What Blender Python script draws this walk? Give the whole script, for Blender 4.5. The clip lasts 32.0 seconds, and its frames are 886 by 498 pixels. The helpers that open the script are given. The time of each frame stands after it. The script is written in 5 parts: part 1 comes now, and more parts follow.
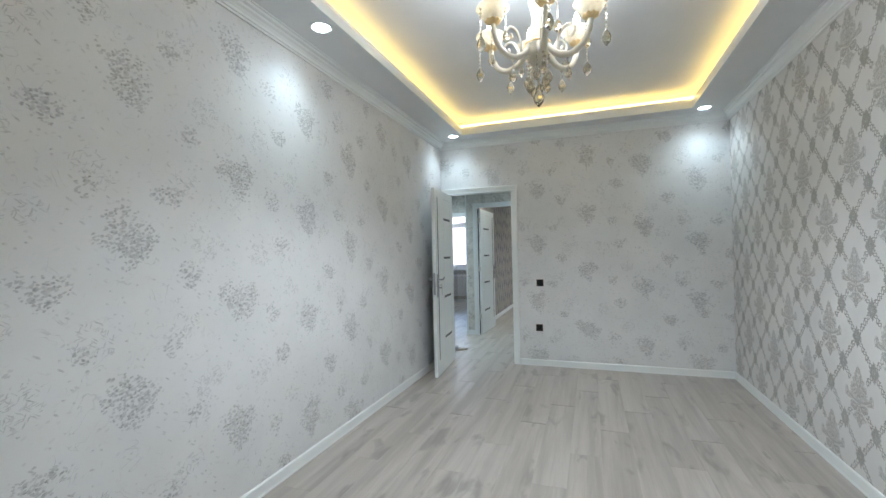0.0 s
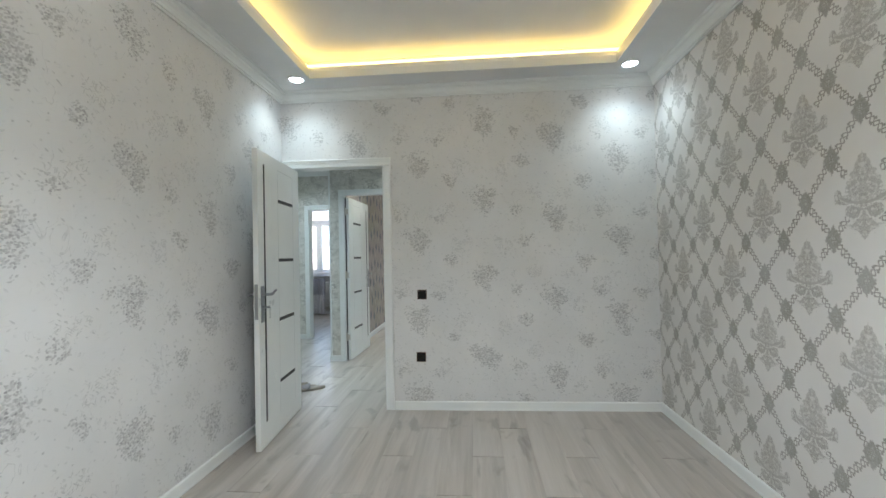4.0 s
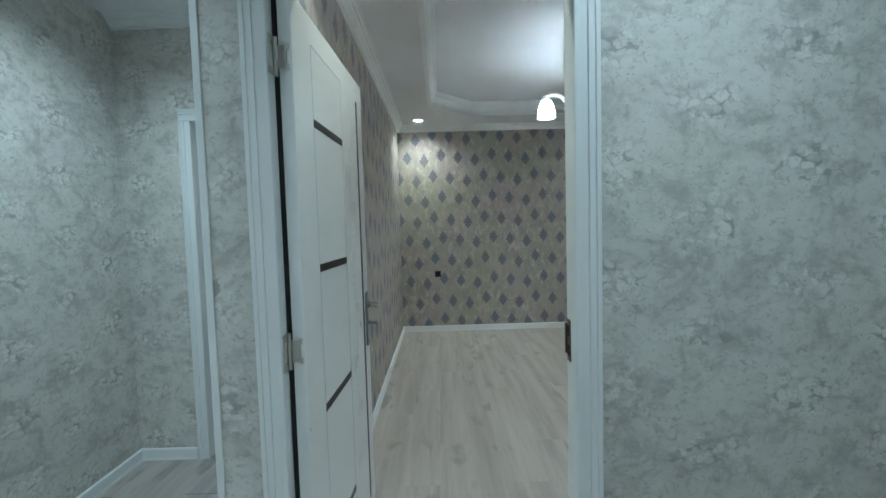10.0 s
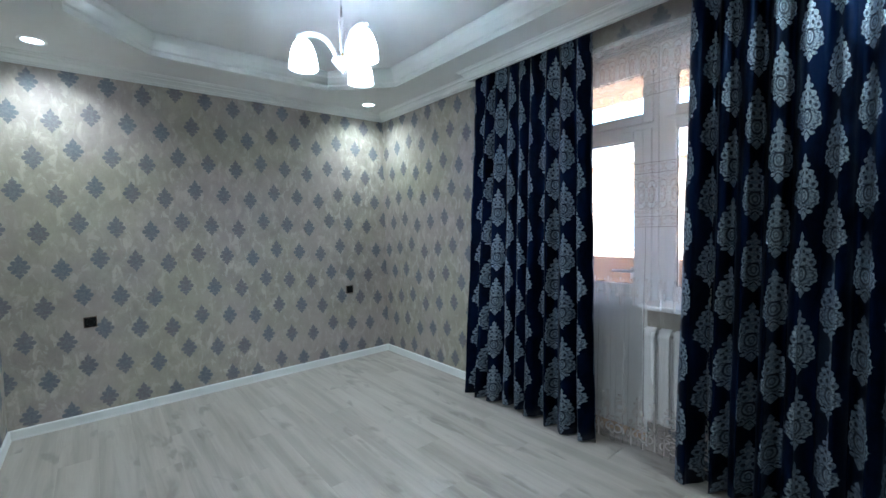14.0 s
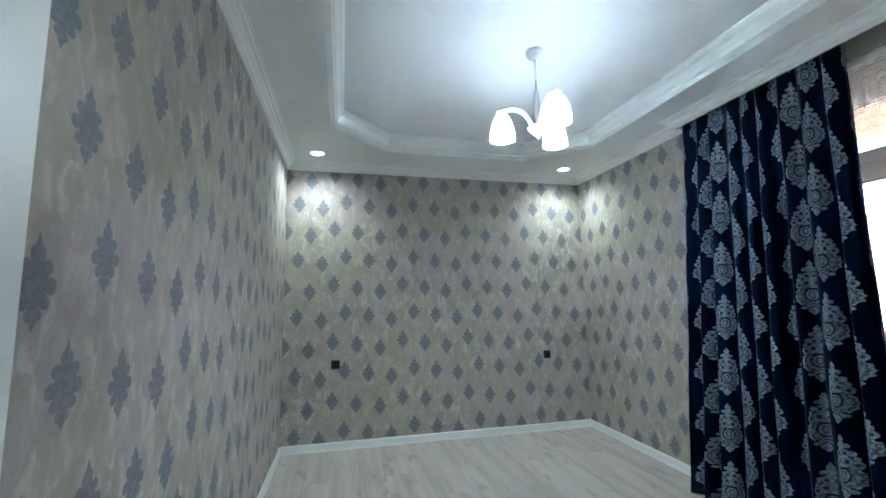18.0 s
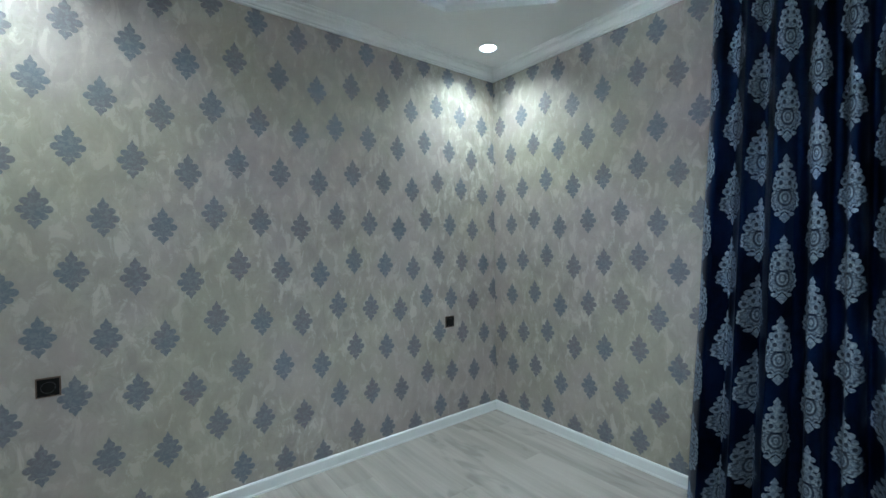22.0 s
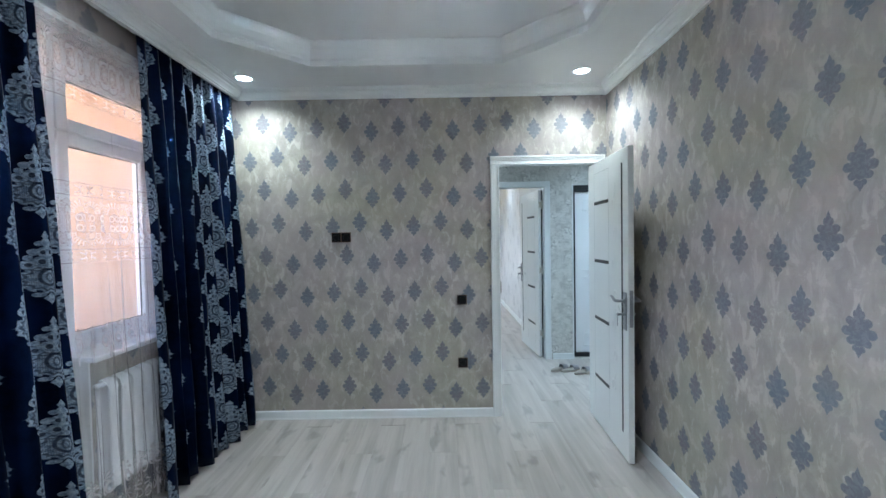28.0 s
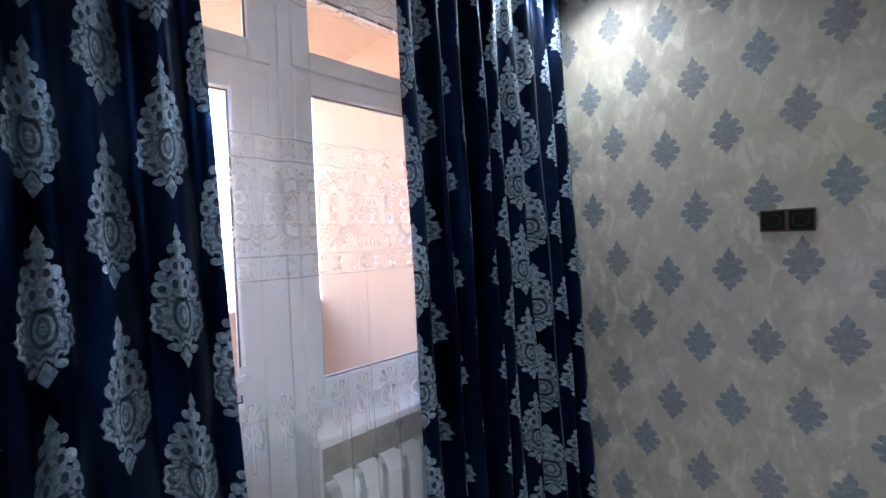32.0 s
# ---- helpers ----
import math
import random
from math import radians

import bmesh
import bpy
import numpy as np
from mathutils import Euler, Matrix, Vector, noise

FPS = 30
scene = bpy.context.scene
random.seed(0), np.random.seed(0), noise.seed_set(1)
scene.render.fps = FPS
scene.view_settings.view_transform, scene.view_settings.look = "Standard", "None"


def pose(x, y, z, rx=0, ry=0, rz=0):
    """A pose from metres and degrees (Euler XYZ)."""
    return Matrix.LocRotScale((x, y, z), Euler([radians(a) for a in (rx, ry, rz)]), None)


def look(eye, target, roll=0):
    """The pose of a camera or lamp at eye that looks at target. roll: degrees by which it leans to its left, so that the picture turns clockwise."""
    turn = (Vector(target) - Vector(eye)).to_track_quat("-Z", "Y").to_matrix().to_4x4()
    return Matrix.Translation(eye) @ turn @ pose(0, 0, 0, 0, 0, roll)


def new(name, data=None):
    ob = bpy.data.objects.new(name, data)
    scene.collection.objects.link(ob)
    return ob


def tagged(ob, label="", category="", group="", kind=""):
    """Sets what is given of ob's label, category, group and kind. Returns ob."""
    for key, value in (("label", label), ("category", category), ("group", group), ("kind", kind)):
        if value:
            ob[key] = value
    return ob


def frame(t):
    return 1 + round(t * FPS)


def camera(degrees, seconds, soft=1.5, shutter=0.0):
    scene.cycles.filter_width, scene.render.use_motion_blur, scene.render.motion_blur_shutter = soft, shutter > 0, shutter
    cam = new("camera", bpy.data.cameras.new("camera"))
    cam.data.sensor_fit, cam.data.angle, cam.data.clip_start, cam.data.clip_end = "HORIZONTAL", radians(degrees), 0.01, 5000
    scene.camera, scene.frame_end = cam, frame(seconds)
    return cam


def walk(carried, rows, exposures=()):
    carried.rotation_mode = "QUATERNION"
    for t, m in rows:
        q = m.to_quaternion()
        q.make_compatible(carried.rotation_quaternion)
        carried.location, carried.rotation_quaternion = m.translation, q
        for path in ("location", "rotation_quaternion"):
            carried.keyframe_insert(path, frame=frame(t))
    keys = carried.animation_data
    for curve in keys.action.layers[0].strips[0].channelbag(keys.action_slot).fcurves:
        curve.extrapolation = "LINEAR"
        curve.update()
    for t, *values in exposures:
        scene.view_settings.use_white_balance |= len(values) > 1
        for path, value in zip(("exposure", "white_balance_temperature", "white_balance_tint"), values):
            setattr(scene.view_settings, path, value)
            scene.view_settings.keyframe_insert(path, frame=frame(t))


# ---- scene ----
cam = camera(93.2, 32.0)
PATH = [
    (0, (1.735, -4.898, 1.308), (1.07, -3.012, 1.328), -1.2),
    (0.5, (1.777, -4.925, 1.299), (1.436, -2.954, 1.326), -1.5),
    (1, (1.778, -4.938, 1.301), (1.643, -2.943, 1.332), -1.7),
    (1.5, (1.77, -4.911, 1.297), (1.702, -2.913, 1.33), -1.6),
    (2, (1.787, -4.764, 1.279), (1.71, -2.766, 1.324), -1.4),
    (2.5, (1.802, -4.516, 1.28), (1.718, -2.519, 1.331), -1.4),
    (3, (1.753, -4.193, 1.272), (1.643, -2.197, 1.318), -1.4),
    (3.5, (1.703, -3.832, 1.258), (1.576, -1.836, 1.299), -1.2),
    (4, (1.616, -3.441, 1.267), (1.467, -1.447, 1.296), -1.2),
    (4.5, (1.488, -3.049, 1.269), (1.309, -1.058, 1.291), -1.1),
    (6.5, (1.08, -1.535, 1.355), (0.786, 0.442, 1.285), -1.1),
    (7, (0.917, -1.236, 1.361), (0.605, 0.738, 1.278), -1.2),
    (7.5, (0.818, -0.921, 1.353), (0.495, 1.051, 1.264), -1.2),
    (8, (0.723, -0.621, 1.357), (0.401, 1.351, 1.264), -1.3),
    (8.5, (0.622, -0.328, 1.364), (0.365, 1.654, 1.267), -1.3),
    (9, (0.571, -0.032, 1.365), (0.408, 1.958, 1.262), -1.5),
    (9.5, (0.517, 0.237, 1.368), (0.441, 2.233, 1.256), -1.7),
    (10, (0.462, 0.477, 1.375), (0.475, 2.473, 1.262), -1.6),
    (10.5, (0.448, 0.724, 1.38), (0.542, 2.719, 1.265), -1.9),
    (11, (0.419, 0.954, 1.385), (0.593, 2.943, 1.266), -1.8),
    (11.5, (0.359, 1.167, 1.379), (0.654, 3.141, 1.26), -1.8),
    (12, (0.372, 1.326, 1.371), (0.824, 3.271, 1.257), -1.7),
    (12.5, (0.423, 1.517, 1.368), (1.062, 3.409, 1.26), -1.6),
    (13, (0.437, 1.675, 1.372), (1.286, 3.483, 1.262), -1.5),
    (13.5, (0.437, 1.813, 1.374), (1.508, 3.5, 1.27), -1.5),
    (14, (0.477, 1.829, 1.39), (1.753, 3.365, 1.284), -1.4),
    (14.5, (0.495, 1.824, 1.41), (1.898, 3.245, 1.303), -1.5),
    (16.5, (0.558, 1.847, 1.376), (1.779, 3.403, 1.676), -0.7),
    (17, (0.516, 1.829, 1.362), (1.402, 3.588, 1.711), -0.8),
    (17.5, (0.507, 1.819, 1.345), (1.125, 3.688, 1.704), -0.7),
    (18, (0.479, 1.82, 1.316), (0.941, 3.75, 1.56), -0.9),
    (18.5, (0.46, 1.85, 1.304), (0.871, 3.804, 1.42), -1.0),
    (19, (0.45, 1.981, 1.292), (0.846, 3.94, 1.362), -1.1),
    (19.5, (0.451, 2.16, 1.295), (0.845, 4.121, 1.337), -1.1),
    (20, (0.487, 2.385, 1.288), (0.9, 4.342, 1.306), -1.2),
    (20.5, (0.511, 2.663, 1.295), (1.033, 4.594, 1.3), -1.2),
    (21, (0.565, 2.948, 1.297), (1.238, 4.832, 1.287), -1.1),
    (21.5, (0.599, 3.239, 1.303), (1.518, 5.016, 1.279), -1.0),
    (22, (0.651, 3.533, 1.316), (1.882, 5.109, 1.287), -0.8),
    (22.5, (0.685, 3.788, 1.327), (2.193, 5.1, 1.269), -0.8),
    (23, (0.75, 4.019, 1.333), (2.478, 5.023, 1.26), -0.8),
    (23.5, (0.804, 4.306, 1.36), (2.711, 4.905, 1.274), -1.0),
    (24, (0.874, 4.482, 1.375), (2.864, 4.664, 1.288), -0.2),
    (24.5, (0.96, 4.708, 1.371), (2.925, 4.34, 1.29), -0.0),
    (25, (1.025, 4.891, 1.354), (2.836, 4.044, 1.319), -0.4),
    (25.5, (1.078, 5.011, 1.364), (2.652, 3.778, 1.335), -0.4),
    (26, (1.182, 5.013, 1.392), (2.444, 3.462, 1.357), -0.6),
    (26.5, (1.197, 5.018, 1.379), (2.102, 3.235, 1.354), -0.8),
    (28.5, (1.278, 4.964, 1.456), (1.198, 2.966, 1.411), -0.9),
    (29, (1.272, 4.79, 1.438), (1.328, 2.791, 1.414), -1.0),
    (29.5, (1.343, 4.596, 1.422), (1.602, 2.613, 1.398), -1.1),
    (30, (1.455, 4.381, 1.399), (1.914, 2.435, 1.38), -1.1),
    (30.5, (1.536, 4.144, 1.399), (2.229, 2.268, 1.376), -1.2),
    (31, (1.628, 3.917, 1.395), (2.607, 2.173, 1.364), -1.4),
    (31.5, (1.789, 3.736, 1.413), (2.982, 2.131, 1.377), -1.9),
    (32, (1.868, 3.539, 1.447), (3.305, 2.149, 1.4), -2.3),
]
EXPOSURES = [(0, 3.78, 5970, 9), (4.5, 3.85, 6250, 9), (7, 3.82, 6200, 9), (8, 3.8, 6050, 6), (9, 3.55, 5850, 1), (10, 3.52, 5700, 2), (11, 3.76, 5520, 2), (12, 3.76, 5330, 1), (13, 3.88, 5430, 7), (14, 3.8, 5380, 5), (17, 3.86, 5430, 4), (20, 3.9, 5330, 2), (23, 3.86, 5360, 2), (24, 3.86, 5370, 5), (26, 4.04, 5360, 9), (30, 4.06, 5520, 9), (32, 3.92, 5580, 13)]
walk(cam, [(t, look(eye, target, roll)) for t, eye, target, roll in PATH], EXPOSURES)

# ---- sky and light ----
SPOT_COLOR, SPOT_WARM, BULB_COLOR = (0.80, 0.95, 1.0), (0.97, 1.0, 0.87), (0.93, 0.97, 1.0)
FLOOR_FILL = 5.6
SPOT_A, SPOT_B, SPOT_H, CHAND_W, PEND_W = 1.5, 3.8, 5.0, 0.22, 1.35
BULB_GLOW, SHADE_GLOW, LED_GLOW, DISC_GLOW = 1.3, 0.65, 0.34, 1.5
world = bpy.data.worlds.new("sky")
scene.world = world
world.use_nodes = True
sky = world.node_tree.nodes.new("ShaderNodeTexSky")
sky.sky_type, sky.sun_disc = "NISHITA", False
sky.sun_elevation, sky.sun_rotation = radians(33), radians(245)
world.node_tree.links.new(sky.outputs[0], world.node_tree.nodes["Background"].inputs[0])
world.node_tree.nodes["Background"].inputs[1].default_value = 0.15
d = bpy.data.lights.new("sun", "SUN")
d.energy, d.angle, d.color = 3.2, radians(20), (1.0, 0.95, 0.88)
new("sun", d).matrix_basis = look((0, 0, 30), (0.76, 0.354, 30 - 0.545))

# ---- materials ----
class Ex:
    """A socket of a node tree, with arithmetic."""

    def __init__(self, tree, sock):
        self.t, self.s = tree, sock

    def op(self, kind, *others):
        n = self.t.nodes.new("ShaderNodeMath")
        n.operation = kind
        for slot, v in zip(n.inputs, (self, *others)):
            if isinstance(v, Ex):
                self.t.links.new(v.s, slot)
            else:
                slot.default_value = v
        return Ex(self.t, n.outputs[0])

    def __add__(self, o): return self.op("ADD", o)
    def __radd__(self, o): return self.op("ADD", o)
    def __sub__(self, o): return self.op("SUBTRACT", o)
    def __rsub__(self, o): return (self * -1.0).op("ADD", o)
    def __mul__(self, o): return self.op("MULTIPLY", o)
    def __rmul__(self, o): return self.op("MULTIPLY", o)
    def __truediv__(self, o): return self.op("DIVIDE", o)
    def abs(self): return self.op("ABSOLUTE")
    def fract(self): return self.op("FRACT")
    def floor(self): return self.op("FLOOR")
    def sin(self): return self.op("SINE")
    def sqrt(self): return self.op("SQRT")
    def min(self, o): return self.op("MINIMUM", o)
    def max(self, o): return self.op("MAXIMUM", o)
    def atan2(self, o): return self.op("ARCTAN2", o)
    def wrap(self, period):
        """To the range from minus half a period to half a period."""
        return ((self / period) + 0.5).fract() * period - 0.5 * period

    def step(self, edge, soft):
        """1 below the edge, 0 above it, with a soft change."""
        n = self.t.nodes.new("ShaderNodeMapRange")
        n.interpolation_type = "SMOOTHSTEP"
        self.t.links.new(self.s, n.inputs[0])
        n.inputs[1].default_value, n.inputs[2].default_value = edge - soft, edge + soft
        n.inputs[3].default_value, n.inputs[4].default_value = 1.0, 0.0
        return Ex(self.t, n.outputs[0])


class Mat:
    """A node material that is put together by hand."""

    def __init__(self, name, rough=0.5, metal=0.0, color=(0.8, 0.8, 0.8), **more):
        self.m = bpy.data.materials.new(name)
        self.m.use_nodes = True
        self.t = self.m.node_tree
        self.b = self.t.nodes["Principled BSDF"]
        self.b.inputs["Roughness"].default_value = rough
        self.b.inputs["Metallic"].default_value = metal
        self.b.inputs["Base Color"].default_value = (*color, 1)
        for key, value in more.items():
            self.b.inputs[key.replace("_", " ")].default_value = value

    def coords(self, kind="Object"):
        n = self.t.nodes.new("ShaderNodeTexCoord")
        s = self.t.nodes.new("ShaderNodeSeparateXYZ")
        self.t.links.new(n.outputs[kind], s.inputs[0])
        return [Ex(self.t, o) for o in s.outputs]

    def vec(self, x, y, z=0.0):
        n = self.t.nodes.new("ShaderNodeCombineXYZ")
        for slot, v in zip(n.inputs, (x, y, z)):
            if isinstance(v, Ex):
                self.t.links.new(v.s, slot)
            else:
                slot.default_value = v
        return n.outputs[0]

    def noise(self, vec, scale, detail=3.0, rough=0.55, distort=0.0):
        n = self.t.nodes.new("ShaderNodeTexNoise")
        self.t.links.new(vec, n.inputs["Vector"])
        n.inputs["Scale"].default_value, n.inputs["Detail"].default_value = scale, detail
        n.inputs["Roughness"].default_value, n.inputs["Distortion"].default_value = rough, distort
        return Ex(self.t, n.outputs[0])

    def cells(self, vec, scale):
        """Flat cells: distance from the middle, and a chance number of each cell."""
        n = self.t.nodes.new("ShaderNodeTexVoronoi")
        n.voronoi_dimensions = "2D"
        self.t.links.new(vec, n.inputs["Vector"])
        n.inputs["Scale"].default_value = scale
        s = self.t.nodes.new("ShaderNodeSeparateColor")
        self.t.links.new(n.outputs["Color"], s.inputs[0])
        return Ex(self.t, n.outputs["Distance"]), Ex(self.t, s.outputs[0])

    def random(self):
        n = self.t.nodes.new("ShaderNodeObjectInfo")
        return Ex(self.t, n.outputs["Random"])

    def mix(self, fac, a, b):
        n = self.t.nodes.new("ShaderNodeMix")
        n.data_type = "RGBA"
        for slot, v in ((n.inputs[0], fac), (n.inputs[6], a), (n.inputs[7], b)):
            if isinstance(v, Ex):
                self.t.links.new(v.s, slot)
            elif isinstance(v, tuple):
                slot.default_value = (*v, 1)
            else:
                slot.default_value = v
        return Ex(self.t, n.outputs[2])

    def color(self, v): self.t.links.new(v.s, self.b.inputs["Base Color"])
    def rough(self, v): self.t.links.new(v.s, self.b.inputs["Roughness"])

    def bump(self, height, strength=0.3, distance=0.002):
        n = self.t.nodes.new("ShaderNodeBump")
        n.inputs["Strength"].default_value, n.inputs["Distance"].default_value = strength, distance
        self.t.links.new(height.s, n.inputs["Height"])
        self.t.links.new(n.outputs[0], self.b.inputs["Normal"])


def painted(name, color, rough=0.35, grain=0.012):
    """Paint with faint unevenness in tone, gloss and level."""
    m = Mat(name, rough, color=color)
    x, y, z = m.coords()
    p = m.vec(x, y, z)
    big, fine = m.noise(p, 1.7, 4), m.noise(p, 140, 2)
    dim = tuple(c * 0.93 for c in color)
    m.color(m.mix(big.step(0.5, 0.25), color, dim))
    m.rough(big * 0.12 + (rough - 0.05))
    m.bump(fine + big * 2.0, grain * 8, 0.0006)
    return m.m


def floral_paper():
    """White textured paper with scattered grey sprays of small petals."""
    m = Mat("floral_paper", 0.55)
    x, y, z = m.coords()
    u, v = x + y, z
    p = m.vec(u, v)
    wob = m.noise(p, 15, 3, 0.6) - 0.5
    big = m.noise(p, 6, 2) - 0.5
    thick = None
    for cx, cy, rx, ry, amount in SPRAYS:
        dx, dy = (u - cx).wrap(SPRAY_W), (v - cy).wrap(SPRAY_H)
        w = ((dy / ry) * 0.40 + 0.80).max(0.3).min(1.05) * rx
        d = (((dx + dy * 0.15) / w).op("POWER", 2.0) + (dy / ry).op("POWER", 2.0)).sqrt() + wob * 1.5 + big * 1.5
        one = d.step(0.80, 0.42) * amount
        thick = one if thick is None else thick.max(one)
    fray, fray2 = m.noise(p, 75, 2) - 0.5, m.noise(m.vec(u + 7.0, v), 75, 2) - 0.5
    bend = m.vec(u * 0.85 + wob * 0.02 + fray * 0.016, v * 1.1 + big * 0.03 + fray2 * 0.014)
    d1, r1 = m.cells(bend, 84)
    d2, r2 = m.cells(m.vec((u + v * 0.55) * 0.62 + wob * 0.02, v * 1.35 - u * 0.7), 62)
    d3, r3 = m.cells(m.vec((u - v * 0.8) * 0.45 + wob * 0.03, v * 1.3 + u), 40)
    petal = d1.step(0.48, 0.22) * (r1 - thick * 0.74).step(0.0, 0.06)
    leaf = d2.step(0.40, 0.10) * (r2 - thick * 0.85).step(0.0, 0.05)
    lone = d3.step(0.24, 0.08) * r3.step(0.045, 0.015) * 0.6
    dot = d1.step(0.28, 0.08) * r1.step(0.02, 0.01)
    stem = (m.noise(m.vec(u + 3.0, v * 0.8), 9, 2, 0.5, 1.2) - 0.5).abs().step(0.007, 0.006) * (1.0 - (big + 0.5).step(0.56, 0.05)) * 0.5
    # dry sprays of short crossing twigs
    where = None
    for cx, cy, size in TWIGS:
        dx, dy = (u - cx).wrap(SPRAY_W), (v - cy).wrap(SPRAY_H)
        one = ((dx * dx + dy * dy).sqrt() / size + wob * 1.2 + big * 0.8).step(0.85, 0.25)
        where = one if where is None else where.max(one)
    twig = None
    for c_, s_ in ((0.35, 0.94), (0.94, 0.35), (0.80, -0.60)):
        along, across = u * c_ + v * s_ + wob * 0.012, v * c_ - u * s_ + fray * 0.010
        d4, r4 = m.cells(m.vec(along * 0.30, across * 1.9), 52)
        one = d4.step(0.20, 0.07) * (r4 - where * 0.62).step(0.0, 0.05)
        twig = one if twig is None else twig.max(one)
    ink = petal.max(leaf * 0.8).max(lone).max(dot).max(stem).max(twig * 0.62)
    cloud = m.noise(p, 2.1, 4)
    base = m.mix(cloud.step(0.5, 0.22), (0.72, 0.72, 0.715), (0.66, 0.66, 0.655))
    rag = m.noise(p, 60, 3, 0.6)
    tone = m.mix(r1.op("MULTIPLY", 3.7).fract().step(0.5, 0.4), (0.27, 0.27, 0.275), (0.43, 0.43, 0.43))
    m.color(m.mix((ink * ((rag - 0.5) * 1.8 + 0.72).max(0.0).min(1.0)).max(thick * 0.07), base, tone))
    m.rough(0.62 - ink * 0.22)
    m.bump(m.noise(p, 260, 2) * 0.5 + ink * 1.2, 0.35, 0.0012)
    return m.m


def damask_shape(ax, y, s):
    """How far a place lies inside a tall damask bloom of height about 2 s: below 1 inside."""
    def oval(cx, cy, rx, ry):
        return (((ax - cx * s) / (rx * s)).op("POWER", 2.0) + ((y - cy * s) / (ry * s)).op("POWER", 2.0)).sqrt()
    bud = oval(0.0, 0.22, 0.44, 0.40).min(ax / (0.40 * s) + (y - 0.40 * s).abs() / (0.62 * s)).min(oval(0.0, 0.84, 0.13, 0.15))
    arms = oval(0.46, -0.06, 0.28, 0.13).min(oval(0.68, 0.05, 0.10, 0.16))
    foot = oval(0.24, -0.36, 0.22, 0.17).min(oval(0.0, -0.30, 0.10, 0.40)).min(ax / (0.42 * s) + (y + 0.70 * s).abs() / (0.28 * s)).min(oval(0.0, -0.92, 0.06, 0.12))
    return bud, arms.min(foot)


def trellis_paper():
    """White paper with a trellis of looped chains, star knots at its crossings and large damask blooms."""
    m = Mat("trellis_paper", 0.5)
    x, y, z = m.coords()
    p0 = m.vec(y, z)
    u, v = y - TRELLIS_U + (m.noise(p0, 30, 2) - 0.5) * 0.005, z - TRELLIS_V + (m.noise(p0, 33, 2) - 0.5) * 0.005
    c, d = TRELLIS_C, TRELLIS_D
    ga, gb = 1 / (2 * c), 1 / d
    g = math.hypot(ga, gb)
    chain = None
    for sgn in (1.0, -1.0):
        off = (((u * ga + v * (gb * sgn)) + 0.5).fract() - 0.5) / g
        run = (v * ga - u * (gb * sgn)) / g * (6.2832 / 0.046)
        for ph, amp, wd in ((0.0, 0.0125, 0.0042), (2.6, 0.0105, 0.0036)):
            e = (off - (run + ph).sin() * amp).abs().step(wd, 0.0022)
            chain = e if chain is None else chain.max(e)
        bead = (((run * 1.0 + 0.8).sin() - 1.0).abs() * 0.02 + (off.abs() - 0.013).abs()).step(0.006, 0.003)
        chain = chain.max(bead)
    ragged = m.noise(p0, 75, 2) - 0.5
    knot = None
    for ox, oy in ((0.0, 0.0), (c, d / 2)):
        kx, ky = (u - ox).wrap(2 * c).abs() / 0.024, (v - oy).wrap(d).abs() / 0.034
        one = (kx.max(ky) * 1.15).min((kx + ky) * 0.58) + ragged * 0.75
        knot = one if knot is None else knot.min(one)
    core = knot.step(0.42, 0.12)
    knot = knot.step(1.0, 0.12) * (1.0 - core * 0.35)
    # a bloom takes the place of every other knot of every other column
    s = d * 0.50
    bu, bv = u.wrap(4 * c).abs(), v.wrap(2 * d)
    cu, cv = (u - 2 * c).wrap(4 * c).abs(), (v - d).wrap(2 * d)
    b1, a1 = damask_shape(bu, bv, s)
    b2, a2 = damask_shape(cu, cv, s)
    pick = b1.min(a1).op("LESS_THAN", b2.min(a2))
    px, py = bu * pick + cu * (1.0 - pick), bv * pick + cv * (1.0 - pick)
    q = m.vec(px, py)
    frill = (m.noise(q, 62, 3, 0.6) - 0.5)
    bud = (b1.min(b2) + frill * 1.0).step(0.98, 0.10)
    low = (a1.min(a2) + frill * 1.5).step(1.0, 0.14)
    orn = m.noise(q, 46, 2, 0.5, 1.4)
    lines = (orn - 0.5).abs().step(0.030, 0.022)
    rim = ((b1.min(b2) + frill * 0.8) - 0.94).abs().step(0.10, 0.06)
    scroll = (((px - 0.25 * s).op("POWER", 2.0) + (py + 0.38 * s).op("POWER", 2.0)).sqrt() / (0.12 * s) - 1.0 + frill * 1.6).abs().step(0.26, 0.14)
    under = ((py + 0.17 * s - px * px * (0.45 / s)).abs() / (0.05 * s) + frill * 2.2).step(0.9, 0.4) * px.step(0.62 * s, 0.08 * s)
    lacy = m.noise(q, 70, 3, 0.6, 0.8).step(0.53, 0.07)
    clear = (b1.min(b2).min(a1.min(a2))).step(1.25, 0.08)
    ink = (chain * 0.85).max(knot * 0.80) * (1.0 - clear)
    ink = ink.max(bud * (lines * 0.22 + lacy * 0.36 + 0.16)).max(low * (lines * 0.25 + lacy * 0.42 + 0.14)).max(rim * bud * 0.5).max(scroll * low * 0.65).max(under * 0.6)
    ink = ink * (m.noise(p0, 120, 2) * 0.5 + 0.72)
    cloud = m.noise(p0, 2.3, 4)
    base = m.mix(cloud.step(0.5, 0.2), (0.70, 0.69, 0.67), (0.64, 0.63, 0.615))
    warm = m.mix(m.noise(p0, 6, 3).step(0.5, 0.15), (0.215, 0.205, 0.18), (0.285, 0.28, 0.265))
    m.color(m.mix(ink, base, warm))
    m.rough(0.55 - ink * 0.2)
